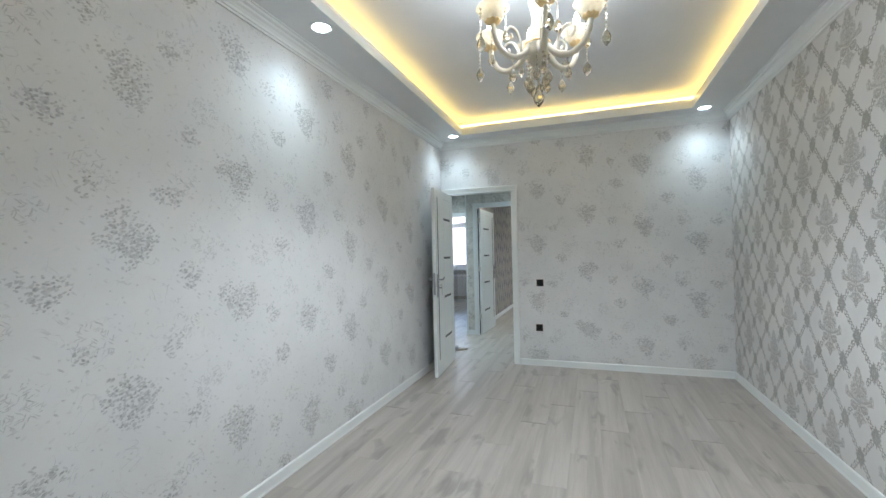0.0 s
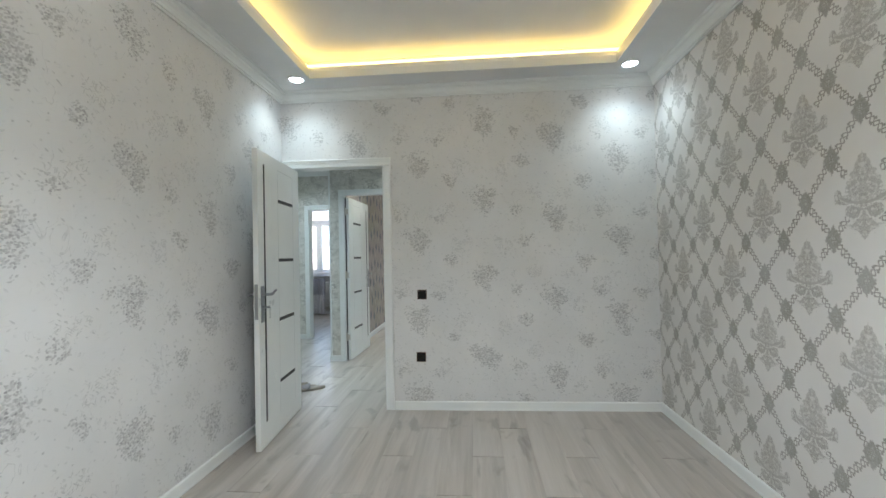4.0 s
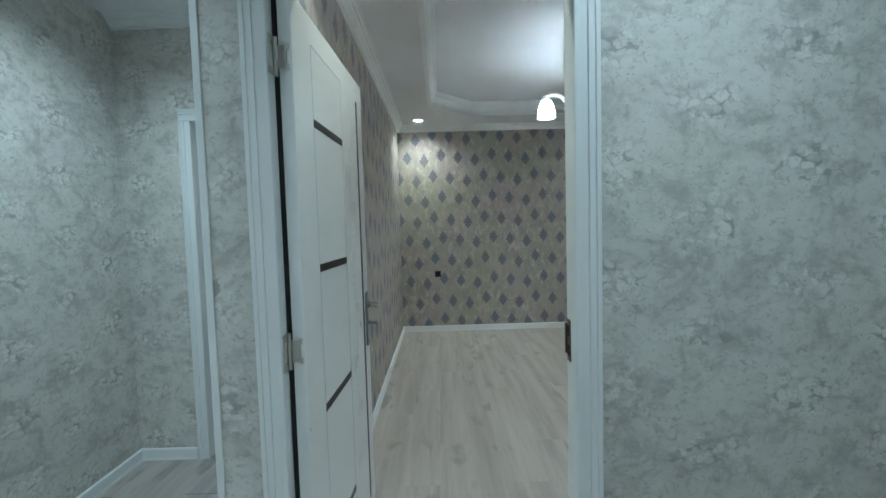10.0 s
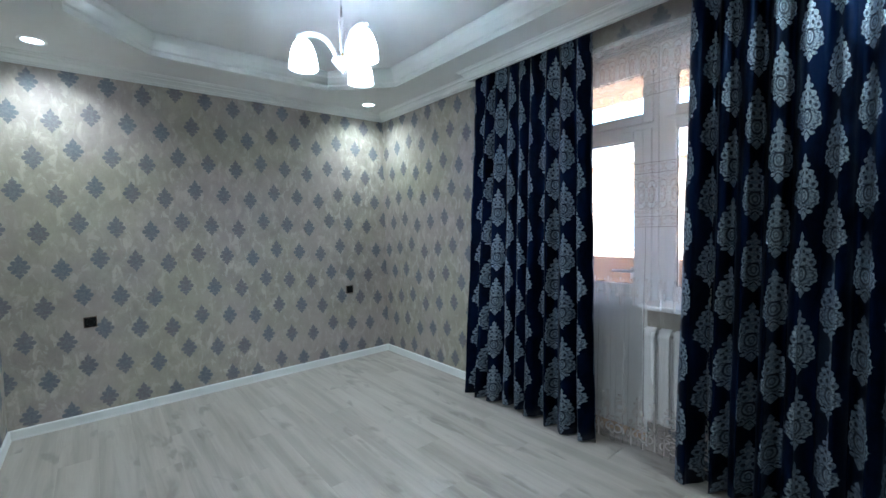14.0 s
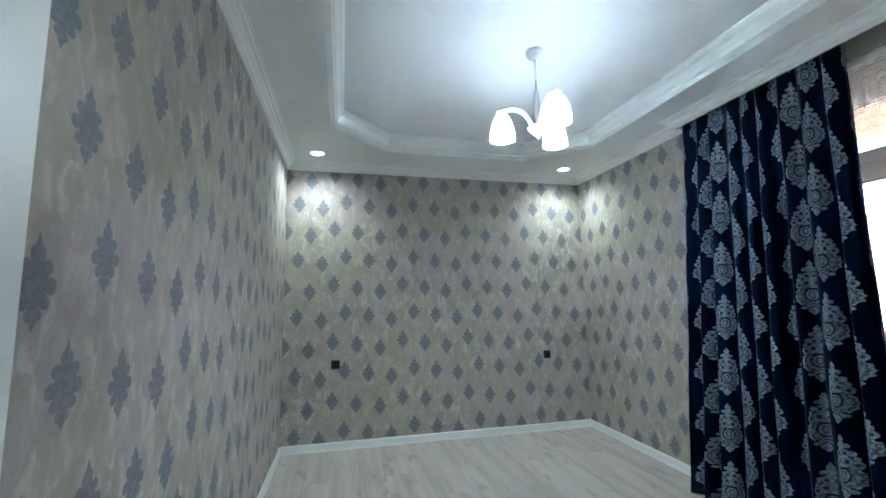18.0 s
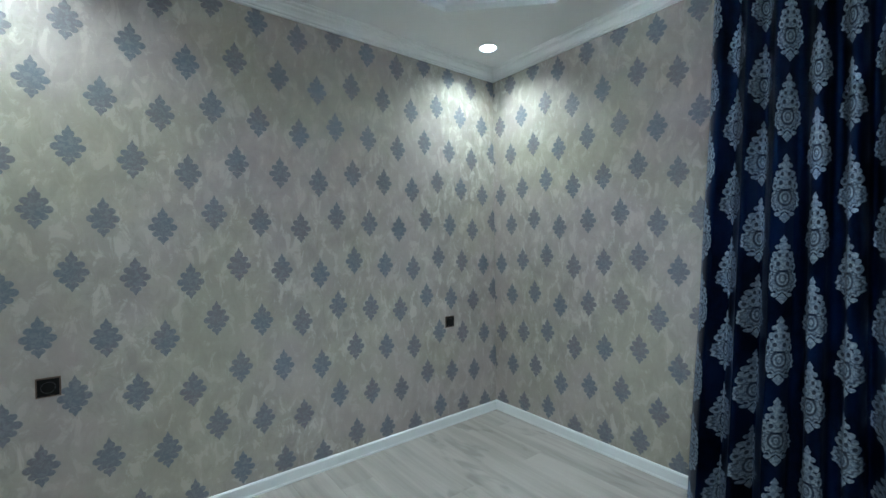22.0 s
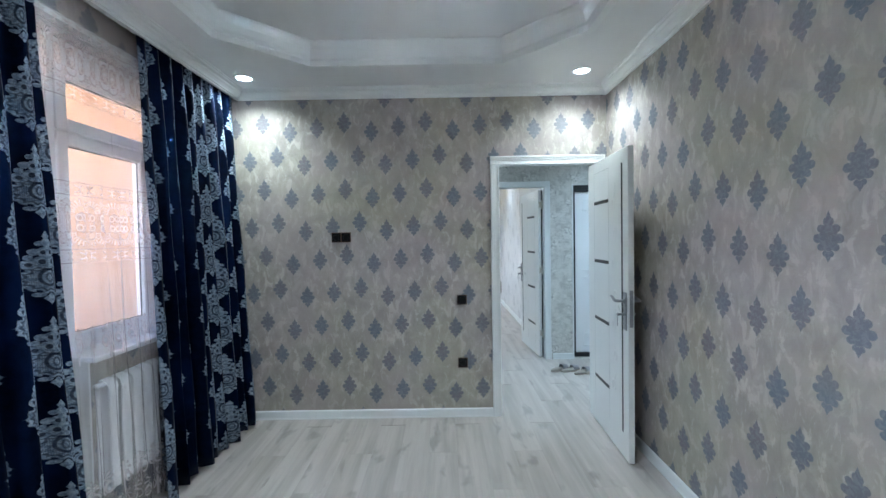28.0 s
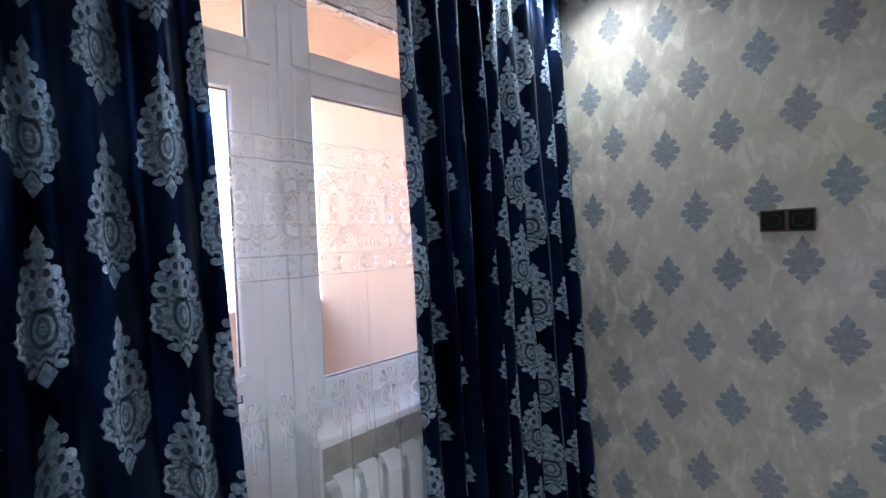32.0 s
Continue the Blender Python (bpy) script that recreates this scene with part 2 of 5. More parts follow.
    m.bump(m.noise(p0, 240, 2) * 0.4 + ink * 1.5, 0.4, 0.0015)
    return m.m


def plaster_paper():
    """Grey-beige paper that imitates flaking plaster with faint clusters of petals."""
    m = Mat("plaster_paper", 0.45)
    x, y, z = m.coords()
    u, v = x + y, z
    p = m.vec(u, v)
    big = m.noise(p, 1.8, 4, 0.6)
    mid_ = m.noise(m.vec(u, v * 1.15), 8, 5, 0.66, 0.6)
    wob = m.noise(p, 17, 3, 0.6) - 0.5
    wob2 = m.noise(m.vec(u + 5.0, v), 17, 3, 0.6) - 0.5
    spots = None
    for cx, cy, r in ((0.10, 0.12, 1.0), (0.365, 0.27, 1.0), (0.10, 0.43, 0.8), (0.365, 0.58, 0.9)):
        dx, dy = (u - cx).wrap(0.53), (v - cy).wrap(0.62)
        d = ((dx / (0.13 * r)) * (dx / (0.13 * r)) + (dy / (0.085 * r)) * (dy / (0.085 * r))).sqrt() + wob * 1.5
        one = d.step(0.75, 0.40)
        spots = one if spots is None else spots.max(one)
    bent = m.vec(u + wob * 0.06, v * 1.25 + wob2 * 0.06)
    d1, r1 = m.cells(bent, 36)
    d2, r2 = m.cells(m.vec(u * 0.9 + wob2 * 0.07, v * 1.3 - wob * 0.06), 19)
    flake = m.noise(m.vec(u, v * 1.2), 46, 4, 0.65, 1.2)
    petal = d1.step(0.50, 0.16) * r1.step(0.55, 0.1)
    patch = d2.step(0.55, 0.2) * r2.step(0.42, 0.1)
    light = (petal * (spots * 0.36 + 0.30)).max(patch * 0.38).max((1.0 - mid_.step(0.53, 0.10)) * 0.42).max(flake.step(0.43, 0.04) * 0.34)
    crack = (1.0 - d1.step(0.62, 0.10)) * (r2.step(0.6, 0.1))
    vein = (m.noise(m.vec(u, v * 1.4), 13, 4, 0.62, 1.0) - 0.5).abs().step(0.018, 0.016) * (1.0 - flake.step(0.5, 0.08))
    dark = (crack * (spots * 0.50 + 0.10)).max(mid_.step(0.43, 0.10) * 0.34).max(vein * (spots * 0.35 + 0.06)).max((1.0 - flake.step(0.60, 0.03)) * 0.38)
    base = m.mix(big.step(0.5, 0.18), (0.60, 0.58, 0.525), (0.50, 0.485, 0.45))
    c1 = m.mix((light * 1.1).min(1.0), base, (0.82, 0.805, 0.76))
    m.color(m.mix((dark * 1.05).min(1.0), c1, (0.23, 0.22, 0.205)))
    m.rough(0.48 - light * 0.14)
    m.bump(mid_ * 0.8 + petal * spots + flake * 0.6 - dark * 0.6 + m.noise(p, 190, 2) * 0.3, 0.5, 0.002)
    return m.m


def lozenge_paper(u0, v0):
    """Clouded greige paper with staggered rows of slate blooms in the shape of a lozenge."""
    m = Mat("lozenge_paper", 0.5)
    x, y, z = m.coords()
    u, v = x + y - u0, z - v0
    p = m.vec(u, v)
    w, h = LOZ_W, LOZ_H
    grain = m.noise(p, 85, 2) - 0.5
    f = None
    for ox, oy in ((0.0, 0.0), (w / 2, h / 2)):
        col = ((u - ox) / w + 0.5).floor()
        dx, dy = (u - ox).wrap(w).abs() * 1.20, (v - oy + (col * 2.1).sin() * 0.04).wrap(h)
        def lobe(cx, cy, rx, ry):
            return (((dx - cx) / rx).op("POWER", 2.0) + ((dy - cy) / ry).op("POWER", 2.0)).sqrt()
        one = lobe(0.0, 0.0, 0.042, 0.050).min(lobe(0.048, -0.004, 0.021, 0.016)).min(lobe(0.034, 0.030, 0.018, 0.014))
        one = one.min(lobe(0.032, -0.034, 0.018, 0.013)).min(lobe(0.013, 0.054, 0.011, 0.013)).min(dx / 0.015 + (dy - 0.062).abs() / 0.030)
        one = one.min(lobe(0.014, -0.056, 0.012, 0.010)).min(dx / 0.014 + (dy + 0.066).abs() / 0.020) + grain * 0.30
        f = one if f is None else f.min(one)
    bloom = f.step(1.0, 0.12)
    vein = m.noise(m.vec(u, v), 62, 2, 0.6, 0.8)
    cloud = m.noise(p, 5.2, 5, 0.6)
    patch = m.noise(p, 1.1, 3)
    base = m.mix(cloud.step(0.5, 0.16), (0.435, 0.40, 0.355), (0.33, 0.30, 0.27))
    wisp = m.noise(m.vec(u * 1.5, v * 0.8), 12, 4, 0.65, 0.6)
    base = m.mix((1.0 - wisp.step(0.57, 0.06)) * 0.75, base, (0.58, 0.55, 0.50))
    base = m.mix(wisp.step(0.42, 0.06) * 0.5, base, (0.27, 0.25, 0.215))
    # yellow and pink areas: the paper's mottling and the light's tint, both as colour
    base = m.mix(patch.step(0.5, 0.12) * 0.5, base, (0.385, 0.365, 0.275))
    base = m.mix((1.0 - m.noise(p, 1.5, 3).step(0.52, 0.12)) * 0.5, base, (0.43, 0.36, 0.37))
    ink = m.mix(m.noise(p, 3.1, 3).step(0.5, 0.14), (0.135, 0.165, 0.205), (0.165, 0.155, 0.180))
    ink = m.mix(vein.step(0.47, 0.08) * 0.55, ink, (0.20, 0.225, 0.25))
    m.color(m.mix(bloom * (vein * 0.3 + 0.75), base, ink))
    m.rough(0.74 - bloom * 0.14)
    m.bump(m.noise(p, 230, 2) * 0.5 + bloom * 1.2 + vein * bloom * 0.5, 0.4, 0.0014)
    return m.m


def plank_wood():
    """Pale grey-washed oak laminate; each plank has its own tone and grain."""
    m = Mat("plank_wood", 0.32)
    x, y, z = m.coords()
    r = m.random()
    gx, gy = x + r * 37.0, y + r * 91.0
    p = m.vec(gx, gy * 0.16)
    wave = m.noise(m.vec(gx * 1.0, gy * 0.09), 7, 4, 0.6, 0.6)
    fibre = m.noise(m.vec(gx, gy * 0.03), 170, 3, 0.6)
    knot = m.noise(m.vec(gx, gy * 0.35), 6.5, 3, 0.55, 0.4)
    streak = m.noise(m.vec(gx, gy * 0.05), 10, 4, 0.6, 0.4)
    c = m.mix(wave.step(0.50, 0.16), (0.475, 0.437, 0.40), (0.385, 0.347, 0.31))
    c = m.mix(streak.step(0.44, 0.09) * 0.42, c, (0.25, 0.22, 0.195))
    c = m.mix((1.0 - streak.step(0.58, 0.10)) * 0.30, c, (0.58, 0.54, 0.50))
    c = m.mix(fibre.step(0.45, 0.15) * 0.10, c, (0.24, 0.22, 0.20))
    c = m.mix((1.0 - knot.step(0.63, 0.06)) * 0.5, c, (0.17, 0.15, 0.13))
    c = m.mix(r.step(0.5, 0.5) * 0.12, c, (0.50, 0.475, 0.44))
    m.color(c)
    m.rough(0.30 + wave * 0.12)
    m.bump(fibre + wave * 0.3, 0.22, 0.0008)
    return m.m


def curtain_cloth():
    """Navy velvet with silver-blue woven medallions."""
    m = Mat("curtain_cloth", 0.6, color=(0.01, 0.015, 0.05))
    n = m.t.nodes.new("ShaderNodeUVMap")
    n.uv_map = "cloth"
    s = m.t.nodes.new("ShaderNodeSeparateXYZ")
    m.t.links.new(n.outputs[0], s.inputs[0])
    u, v = Ex(m.t, s.outputs[0]), Ex(m.t, s.outputs[1])
    p = m.vec(u, v)
    w, h = MED_W, MED_H
    grain = m.noise(p, 130, 2) - 0.5
    pick = None
    forms = []
    for ox, oy in ((0.0, 0.0), (w / 2, h / 2)):
        forms.append(((u - ox).wrap(w).abs(), (v - oy).wrap(h)))
    near = forms[0][0].op("LESS_THAN", w / 4)
    dx = (forms[0][0] * near + forms[1][0] * (1.0 - near)) / 1.38
    dy = forms[0][1] * near + forms[1][1] * (1.0 - near)
    q = m.vec(dx, dy)
    def oval(cx, cy, rx, ry):
        return (((dx - cx) / rx).op("POWER", 2.0) + ((dy - cy) / ry).op("POWER", 2.0)).sqrt()
    lace = (m.noise(q, 90, 3, 0.6) - 0.5)
    ang = (dy + 0.052).atan2(dx)
    bulb = oval(0.0, -0.052, 0.064, 0.060) + (ang * 7.0).sin().abs() * 0.13
    # tiers of leaves that climb from the bulb to a pointed tip, and a drop below it
    tiers = oval(0.0, 0.016, 0.030, 0.030).min(oval(0.034, 0.006, 0.016, 0.019)).min(oval(0.034, 0.034, 0.008, 0.011))
    tiers = tiers.min(oval(0.0, 0.054, 0.021, 0.026)).min(oval(0.024, 0.056, 0.011, 0.014)).min(oval(0.0, 0.092, 0.013, 0.020))
    tiers = tiers.min(oval(0.015, 0.090, 0.008, 0.010)).min(dx / 0.011 + (dy - 0.118).abs() / 0.024)
    tail = (dx / 0.017 + (dy + 0.128).abs() / 0.026).min(oval(0.022, -0.113, 0.012, 0.009))
    f = bulb.min(tiers).min(tail) + lace * 0.42
    shape = f.step(0.96, 0.05)
    wave = m.noise(q, 58, 2, 0.5, 1.6)
    line = (wave - 0.5).abs().step(0.030, 0.016)
    rim = (bulb - 0.76).abs().step(0.055, 0.03)
    ring = (oval(0.0, -0.044, 0.019, 0.032) - 1.0).abs().step(0.16, 0.06)
    core = (oval(0.0, -0.044, 0.008, 0.016) - 1.0).abs().step(0.3, 0.1)
    mesh_ = ((dx + dy) * 900.0).sin() * ((dx - dy) * 900.0).sin()
    web = mesh_.step(0.0, 0.3) * bulb.step(0.72, 0.02) * (1.0 - oval(0.0, -0.044, 0.022, 0.036).step(1.0, 0.05))
    gap = (tiers - 1.0).abs().step(0.10, 0.05) * bulb.step(1.1, 0.05)
    notch = oval(0.013, 0.018, 0.006, 0.010).step(1.0, 0.15).max(oval(0.010, 0.055, 0.005, 0.008).step(1.0, 0.15)).max(oval(0.034, 0.006, 0.006, 0.008).step(1.0, 0.2))
    ink = shape * (1.0 - line * 0.40) * (1.0 - ring * 0.80) * (1.0 - core * 0.6) * (1.0 - rim * 0.7) * (1.0 - web * 0.40) * (1.0 - notch * 0.85) * (1.0 - gap * 0.6)
    ink = ink * (grain * 0.8 + 0.95).min(1.0).max(0.3)
    crush = m.noise(m.vec(u, v * 0.7), 38, 4, 0.68)
    sheen_band = m.noise(m.vec(u * 1.2, v * 0.5), 5, 3, 0.5)
    base = m.mix(crush.step(0.50, 0.10), (0.0001, 0.0002, 0.0008), (0.0006, 0.0016, 0.0060))
    # broad bluer bands paint the velvet's sheen into its ground colour
    base = m.mix((1.0 - sheen_band.step(0.55, 0.1)) * 0.5, base, (0.003, 0.009, 0.034))
    silver = m.mix(m.noise(p, 70, 2).step(0.5, 0.1), (0.195, 0.25, 0.32), (0.365, 0.43, 0.50))
    m.color(m.mix(ink, base, silver))
    m.rough(0.32 + crush * 0.10 + ink * 0.04)
    m.t.links.new((ink * 0.6).s, m.b.inputs["Metallic"])
    m.b.inputs["Specular IOR Level"].default_value = 0.27
    m.b.inputs["Specular Tint"].default_value = (0.10, 0.26, 0.80, 1)
    m.b.inputs["Sheen Weight"].default_value = 0.04
    m.b.inputs["Sheen Roughness"].default_value = 0.30
    m.b.inputs["Sheen Tint"].default_value = (0.16, 0.30, 0.85, 1)
    m.bump(crush + ink * 1.5, 0.45, 0.002)
    return m.m


def sheer_cloth(name="sheer_cloth", body=0.20, thread=0.40):
    """White voile with embroidered bands."""
    k = Mat(name)
    m, t = k.m, k.t
    t.nodes.clear()
    n = t.nodes.new("ShaderNodeUVMap")
    n.uv_map = "cloth"
    s = t.nodes.new("ShaderNodeSeparateXYZ")
    t.links.new(n.outputs[0], s.inputs[0])
    u, v = Ex(t, s.outputs[0]), Ex(t, s.outputs[1])
    w = 0.085
    dx = u.wrap(w)
    ax = dx.abs()
    ink = None
    def add(e):
        nonlocal ink
        ink = e if ink is None else ink.max(e)
    for z in SHEER_BANDS:
        dy = v - z
        # a chain of ovals with scrolls, edged by arcs of rays, sprigs above and below
        oval = (((ax / 0.020) * (ax / 0.020) + (dy / 0.042) * (dy / 0.042)).sqrt() - 1.0).abs().step(0.16, 0.08)
        heart = ((((ax - 0.013) / 0.011) * ((ax - 0.013) / 0.011) + ((dy.abs() - 0.024) / 0.014) * ((dy.abs() - 0.024) / 0.014)).sqrt() - 1.0).abs().step(0.25, 0.12)
        add((oval * 0.6).max(heart) * dy.abs().step(0.048, 0.004))
        r = (dx * dx + (dy.abs() - 0.050) * (dy.abs() - 0.050)).sqrt()
        arc = (r - 0.030).abs().step(0.0025, 0.0015) * (dy.abs() - 0.050).step(0.03, 0.03)
        ang = (dy.abs() - 0.050).atan2(dx)
        rays = ((ang * 11.0).sin().abs()).step(0.55, 0.2) * (r - 0.046).abs().step(0.014, 0.003)
        add((arc.max(rays)) * (0.044 - dy.abs()).step(0.0, 0.004))
        for off in (0.155, -0.155):
            e = dy - off
            stem = ax.step(0.0022, 0.001) * e.abs().step(0.024, 0.003)
            leaf = ((e.abs() - 0.006 - ax * 0.5).abs()).step(0.0028, 0.0018) * ax.step(0.022, 0.003)
            rail = (e.abs() - 0.030).abs().step(0.0014, 0.001) * 0.7
            add(stem.max(leaf).max(rail * 0.6))
    for z, ww in SHEER_SPRIGS:
        d2x = (u - ww * 0.3).wrap(ww)
        a2, dy = d2x.abs(), v - z
        r = (d2x * d2x + dy * dy).sqrt()
        ang = dy.atan2(d2x)
        flower = ((ang * 4.0).sin().abs()).step(0.5, 0.25) * r.step(0.036, 0.004)
        curl = ((((a2 - 0.022) / 0.016) * ((a2 - 0.022) / 0.016) + ((dy + 0.05) / 0.024) * ((dy + 0.05) / 0.024)).sqrt() - 1.0).abs().step(0.2, 0.1)
        stem = a2.step(0.003, 0.0015) * (dy + 0.07).abs().step(0.06, 0.004)
        add(flower.max(curl).max(stem))
    weave = k.noise(k.vec(u, v), 420, 1)
    cover = (ink * thread) + (weave * 0.10 + body)
    trans, diff, tl = (t.nodes.new(f"ShaderNodeBsdf{x}") for x in ("Transparent", "Diffuse", "Translucent"))
    diff.inputs[0].default_value, tl.inputs[0].default_value = (0.93, 0.88, 0.865, 1), (0.95, 0.88, 0.85, 1)
    half, full, out = t.nodes.new("ShaderNodeMixShader"), t.nodes.new("ShaderNodeMixShader"), t.nodes.new("ShaderNodeOutputMaterial")
    half.inputs[0].default_value = 0.68
    t.links.new(diff.outputs[0], half.inputs[1]), t.links.new(tl.outputs[0], half.inputs[2])
    t.links.new(cover.s, full.inputs[0])
    t.links.new(trans.outputs[0], full.inputs[1]), t.links.new(half.outputs[0], full.inputs[2])
    t.links.new(full.outputs[0], out.inputs[0])
    return m


def grey_lace():
    """Dark grey voile with a pale lattice of dots along its lower half."""
    m = Mat("grey_lace", 0.8)
    x, y, z = m.coords()
    low = z.step(0.45, 0.02)
    dx, dz = x.wrap(0.05).abs(), z.wrap(0.05).abs()
    ex, ez = (x - 0.025).wrap(0.05).abs(), (z - 0.025).wrap(0.05).abs()
    hole = (dx + dz).min(ex + ez).step(0.013, 0.003)
    weave = m.noise(m.vec(x, y, z), 90, 2)
    grey = m.mix(weave.step(0.5, 0.2), (0.26, 0.26, 0.31), (0.33, 0.33, 0.38))
    m.color(m.mix(low * (1.0 - hole), grey, (0.62, 0.62, 0.66)))
    m.bump(weave, 0.3, 0.001)
    return m.m


def opal_cream():
    """Cream opal glass that lets a lamp behind it shine through."""
    k = Mat("opal_cream", 0.25, color=(0.84, 0.78, 0.66))
    t = k.t
    x, y, z = k.coords()
    tl, mx = t.nodes.new("ShaderNodeBsdfTranslucent"), t.nodes.new("ShaderNodeMixShader")
    tint = k.mix(k.noise(k.vec(x, y, z), 60, 2).step(0.5, 0.2), (0.86, 0.80, 0.68), (0.78, 0.71, 0.58))
    k.color(tint)
    t.links.new(tint.s, tl.inputs[0])
    mx.inputs[0].default_value = 0.45
    t.links.new(k.b.outputs[0], mx.inputs[1]), t.links.new(tl.outputs[0], mx.inputs[2])
    t.links.new(mx.outputs[0], t.nodes["Material Output"].inputs[0])
    return k.m


def opal_shade():
    """White opal glass, lit from inside: it glows and passes light on."""
    k = Mat("lit_opal_glass", 0.2, color=(0.9, 0.92, 0.93))
    k.b.inputs["Emission Color"].default_value = (0.95, 0.98, 1.0, 1)
    k.b.inputs["Emission Strength"].default_value = SHADE_GLOW
    tl, mx = k.t.nodes.new("ShaderNodeBsdfTranslucent"), k.t.nodes.new("ShaderNodeMixShader")
    tl.inputs[0].default_value = (0.92, 0.95, 0.97, 1)
    mx.inputs[0].default_value = 0.6
    k.t.links.new(k.b.outputs[0], mx.inputs[1]), k.t.links.new(tl.outputs[0], mx.inputs[2])
    k.t.links.new(mx.outputs[0], k.t.nodes["Material Output"].inputs[0])
    return k.m


def glow(name, color, strength):
    m = bpy.data.materials.new(name)
    m.use_nodes = True
    b = m.node_tree.nodes["Principled BSDF"]
    b.inputs["Base Color"].default_value = (*color, 1)
    b.inputs["Emission Color"].default_value = (*color, 1)
    b.inputs["Emission Strength"].default_value = strength
    return m


def clear_glass(name, tint=(1, 1, 1), rough=0.0):
    return Mat(name, rough, color=tint, Transmission_Weight=1.0, IOR=1.45).m

# ---- plan, in metres ----
AE, AS, AN = 3.07, -5.6, 0.0            # living room: x from 0 to AE, y from AS to AN
A_CEIL, A_TOP = 2.66, 2.84
HS, HN, HW, HE, H_CEIL = 0.085, 1.578, -1.39, 2.2, 2.61   # hall
BW, BE, BS, BN = -0.045, 3.005, 1.635, 5.885            # bedroom
B_CEIL, B_TOP = 2.635, 2.78
KY0, KY1, KW, KE = 3.09, 5.80, -3.2, -0.15              # kitchen
K_CEIL = 2.62
SPRAYS = ((1.153, 1.374, 0.125, 0.13, 1.0), (1.70, 1.07, 0.125, 0.12, 1.0), (2.27, 0.906, 0.125, 0.12, 1.0),
          (1.43, 1.23, 0.075, 0.06, 0.8), (2.02, 1.37, 0.08, 0.06, 0.85), (2.50, 1.20, 0.09, 0.07, 0.9), (1.95, 0.98, 0.07, 0.07, 0.6), (1.32, 0.93, 0.08, 0.05, 0.7), (2.62, 0.95, 0.06, 0.06, 0.6))
TWIGS = ((1.01, 1.66, 0.075), (1.06, 1.61, 0.045), (1.50, 1.345, 0.08), (1.56, 1.38, 0.05), (1.37, 1.63, 0.07), (1.43, 1.66, 0.045), (1.86, 1.32, 0.08), (2.10, 1.12, 0.07), (2.44, 1.48, 0.075), (2.38, 1.10, 0.05))
SPRAY_W, SPRAY_H = 1.63, 0.640
TRELLIS_U, TRELLIS_V, TRELLIS_C, TRELLIS_D = -1.491, 1.137, 0.137, 0.322
LOZ_W, LOZ_H = 0.216, 0.527
MED_W, MED_H = 0.397, 0.34
SHEER_BANDS = (1.545, 2.30)
SHEER_SPRIGS = ((1.02, 0.11), (0.30, 0.13), (0.16, 0.09))

WHITE = painted("white_lacquer", (0.80, 0.815, 0.80), 0.28)
TRIM = painted("white_trim", (0.80, 0.82, 0.81), 0.35)
CEILING = painted("ceiling_paint", (0.80, 0.81, 0.81), 0.75, 0.02)
PVC = painted("white_plastic", (0.86, 0.865, 0.87), 0.3)
PANEL = painted("panel_glazing", (0.66, 0.71, 0.70), 0.25)
FLORAL, TRELLIS, PLASTER = floral_paper(), trellis_paper(), plaster_paper()
LOZ_N, LOZ_E, LOZ_S, LOZ_W_ = (lozenge_paper(u0, v0) for u0, v0 in ((7.144, 1.972), (7.953, 1.71), (3.139, 1.55), (2.98, 1.655)))
WOOD = plank_wood()
NAVY, SHEER = curtain_cloth(), sheer_cloth()
BLACK = Mat("black_gloss", 0.3, color=(0.003, 0.003, 0.0035), Specular_IOR_Level=0.25).m
MATT_BLACK = painted("matt_black", (0.005, 0.005, 0.0055), 0.6)
BRONZE = Mat("bronze_rim", 0.35, 0.8, (0.16, 0.11, 0.08)).m
STEEL = Mat("brushed_steel", 0.3, 1.0, (0.36, 0.365, 0.38)).m
CHROME = Mat("chrome", 0.12, 1.0, (0.72, 0.74, 0.76)).m
GOLD = Mat("gold", 0.34, 1.0, (0.86, 0.66, 0.36)).m
OPAL = opal_cream()
CREAM = painted("cream_enamel", (0.80, 0.75, 0.64), 0.2)
CRYSTAL = clear_glass("smoky_crystal", (0.74, 0.68, 0.56))
PANE = clear_glass("window_glass", (0.97, 0.99, 0.98))
BULB = glow("bulb", (0.93, 0.97, 1.0), BULB_GLOW)
SHADE = opal_shade()
LED = glow("led_strip", (1.0, 0.70, 0.22), LED_GLOW)
DISC = glow("spot_disc", (0.86, 0.96, 1.0), DISC_GLOW)
PEACH = painted("peach_render", (0.60, 0.41, 0.28), 0.85, 0.05)
CONCRETE = painted("grey_screed", (0.52, 0.50, 0.48), 0.85, 0.05)
FACADE = painted("pale_facade", (0.22, 0.175, 0.165), 0.85, 0.04)
# opaque blue: the sky's reflection in distant panes is part of this colour
FAR_GLASS = Mat("far_window", 0.12, color=(0.22, 0.30, 0.40)).m
GREY_LACE, KITCHEN_VOILE = grey_lace(), sheer_cloth("kitchen_voile", 0.10, 0.12)
RUBBER = painted("slipper_sole", (0.36, 0.32, 0.27), 0.7)
STRAP = painted("slipper_strap", (0.30, 0.29, 0.30), 0.65)
GROUND = painted("ground", (0.30, 0.29, 0.27), 0.9)


# ---- mesh helpers ----
def box(bm, x0, x1, y0, y1, z0, z1, bevel=0.0):
    made = bmesh.ops.create_cube(bm, size=1.0, matrix=Matrix.LocRotScale(((x0 + x1) / 2, (y0 + y1) / 2, (z0 + z1) / 2), None, (x1 - x0, y1 - y0, z1 - z0)))
    if bevel:
        edges = list({e for v in made["verts"] for e in v.link_edges})
        bmesh.ops.bevel(bm, geom=edges, offset=bevel, segments=2, affect="EDGES", profile=0.5)


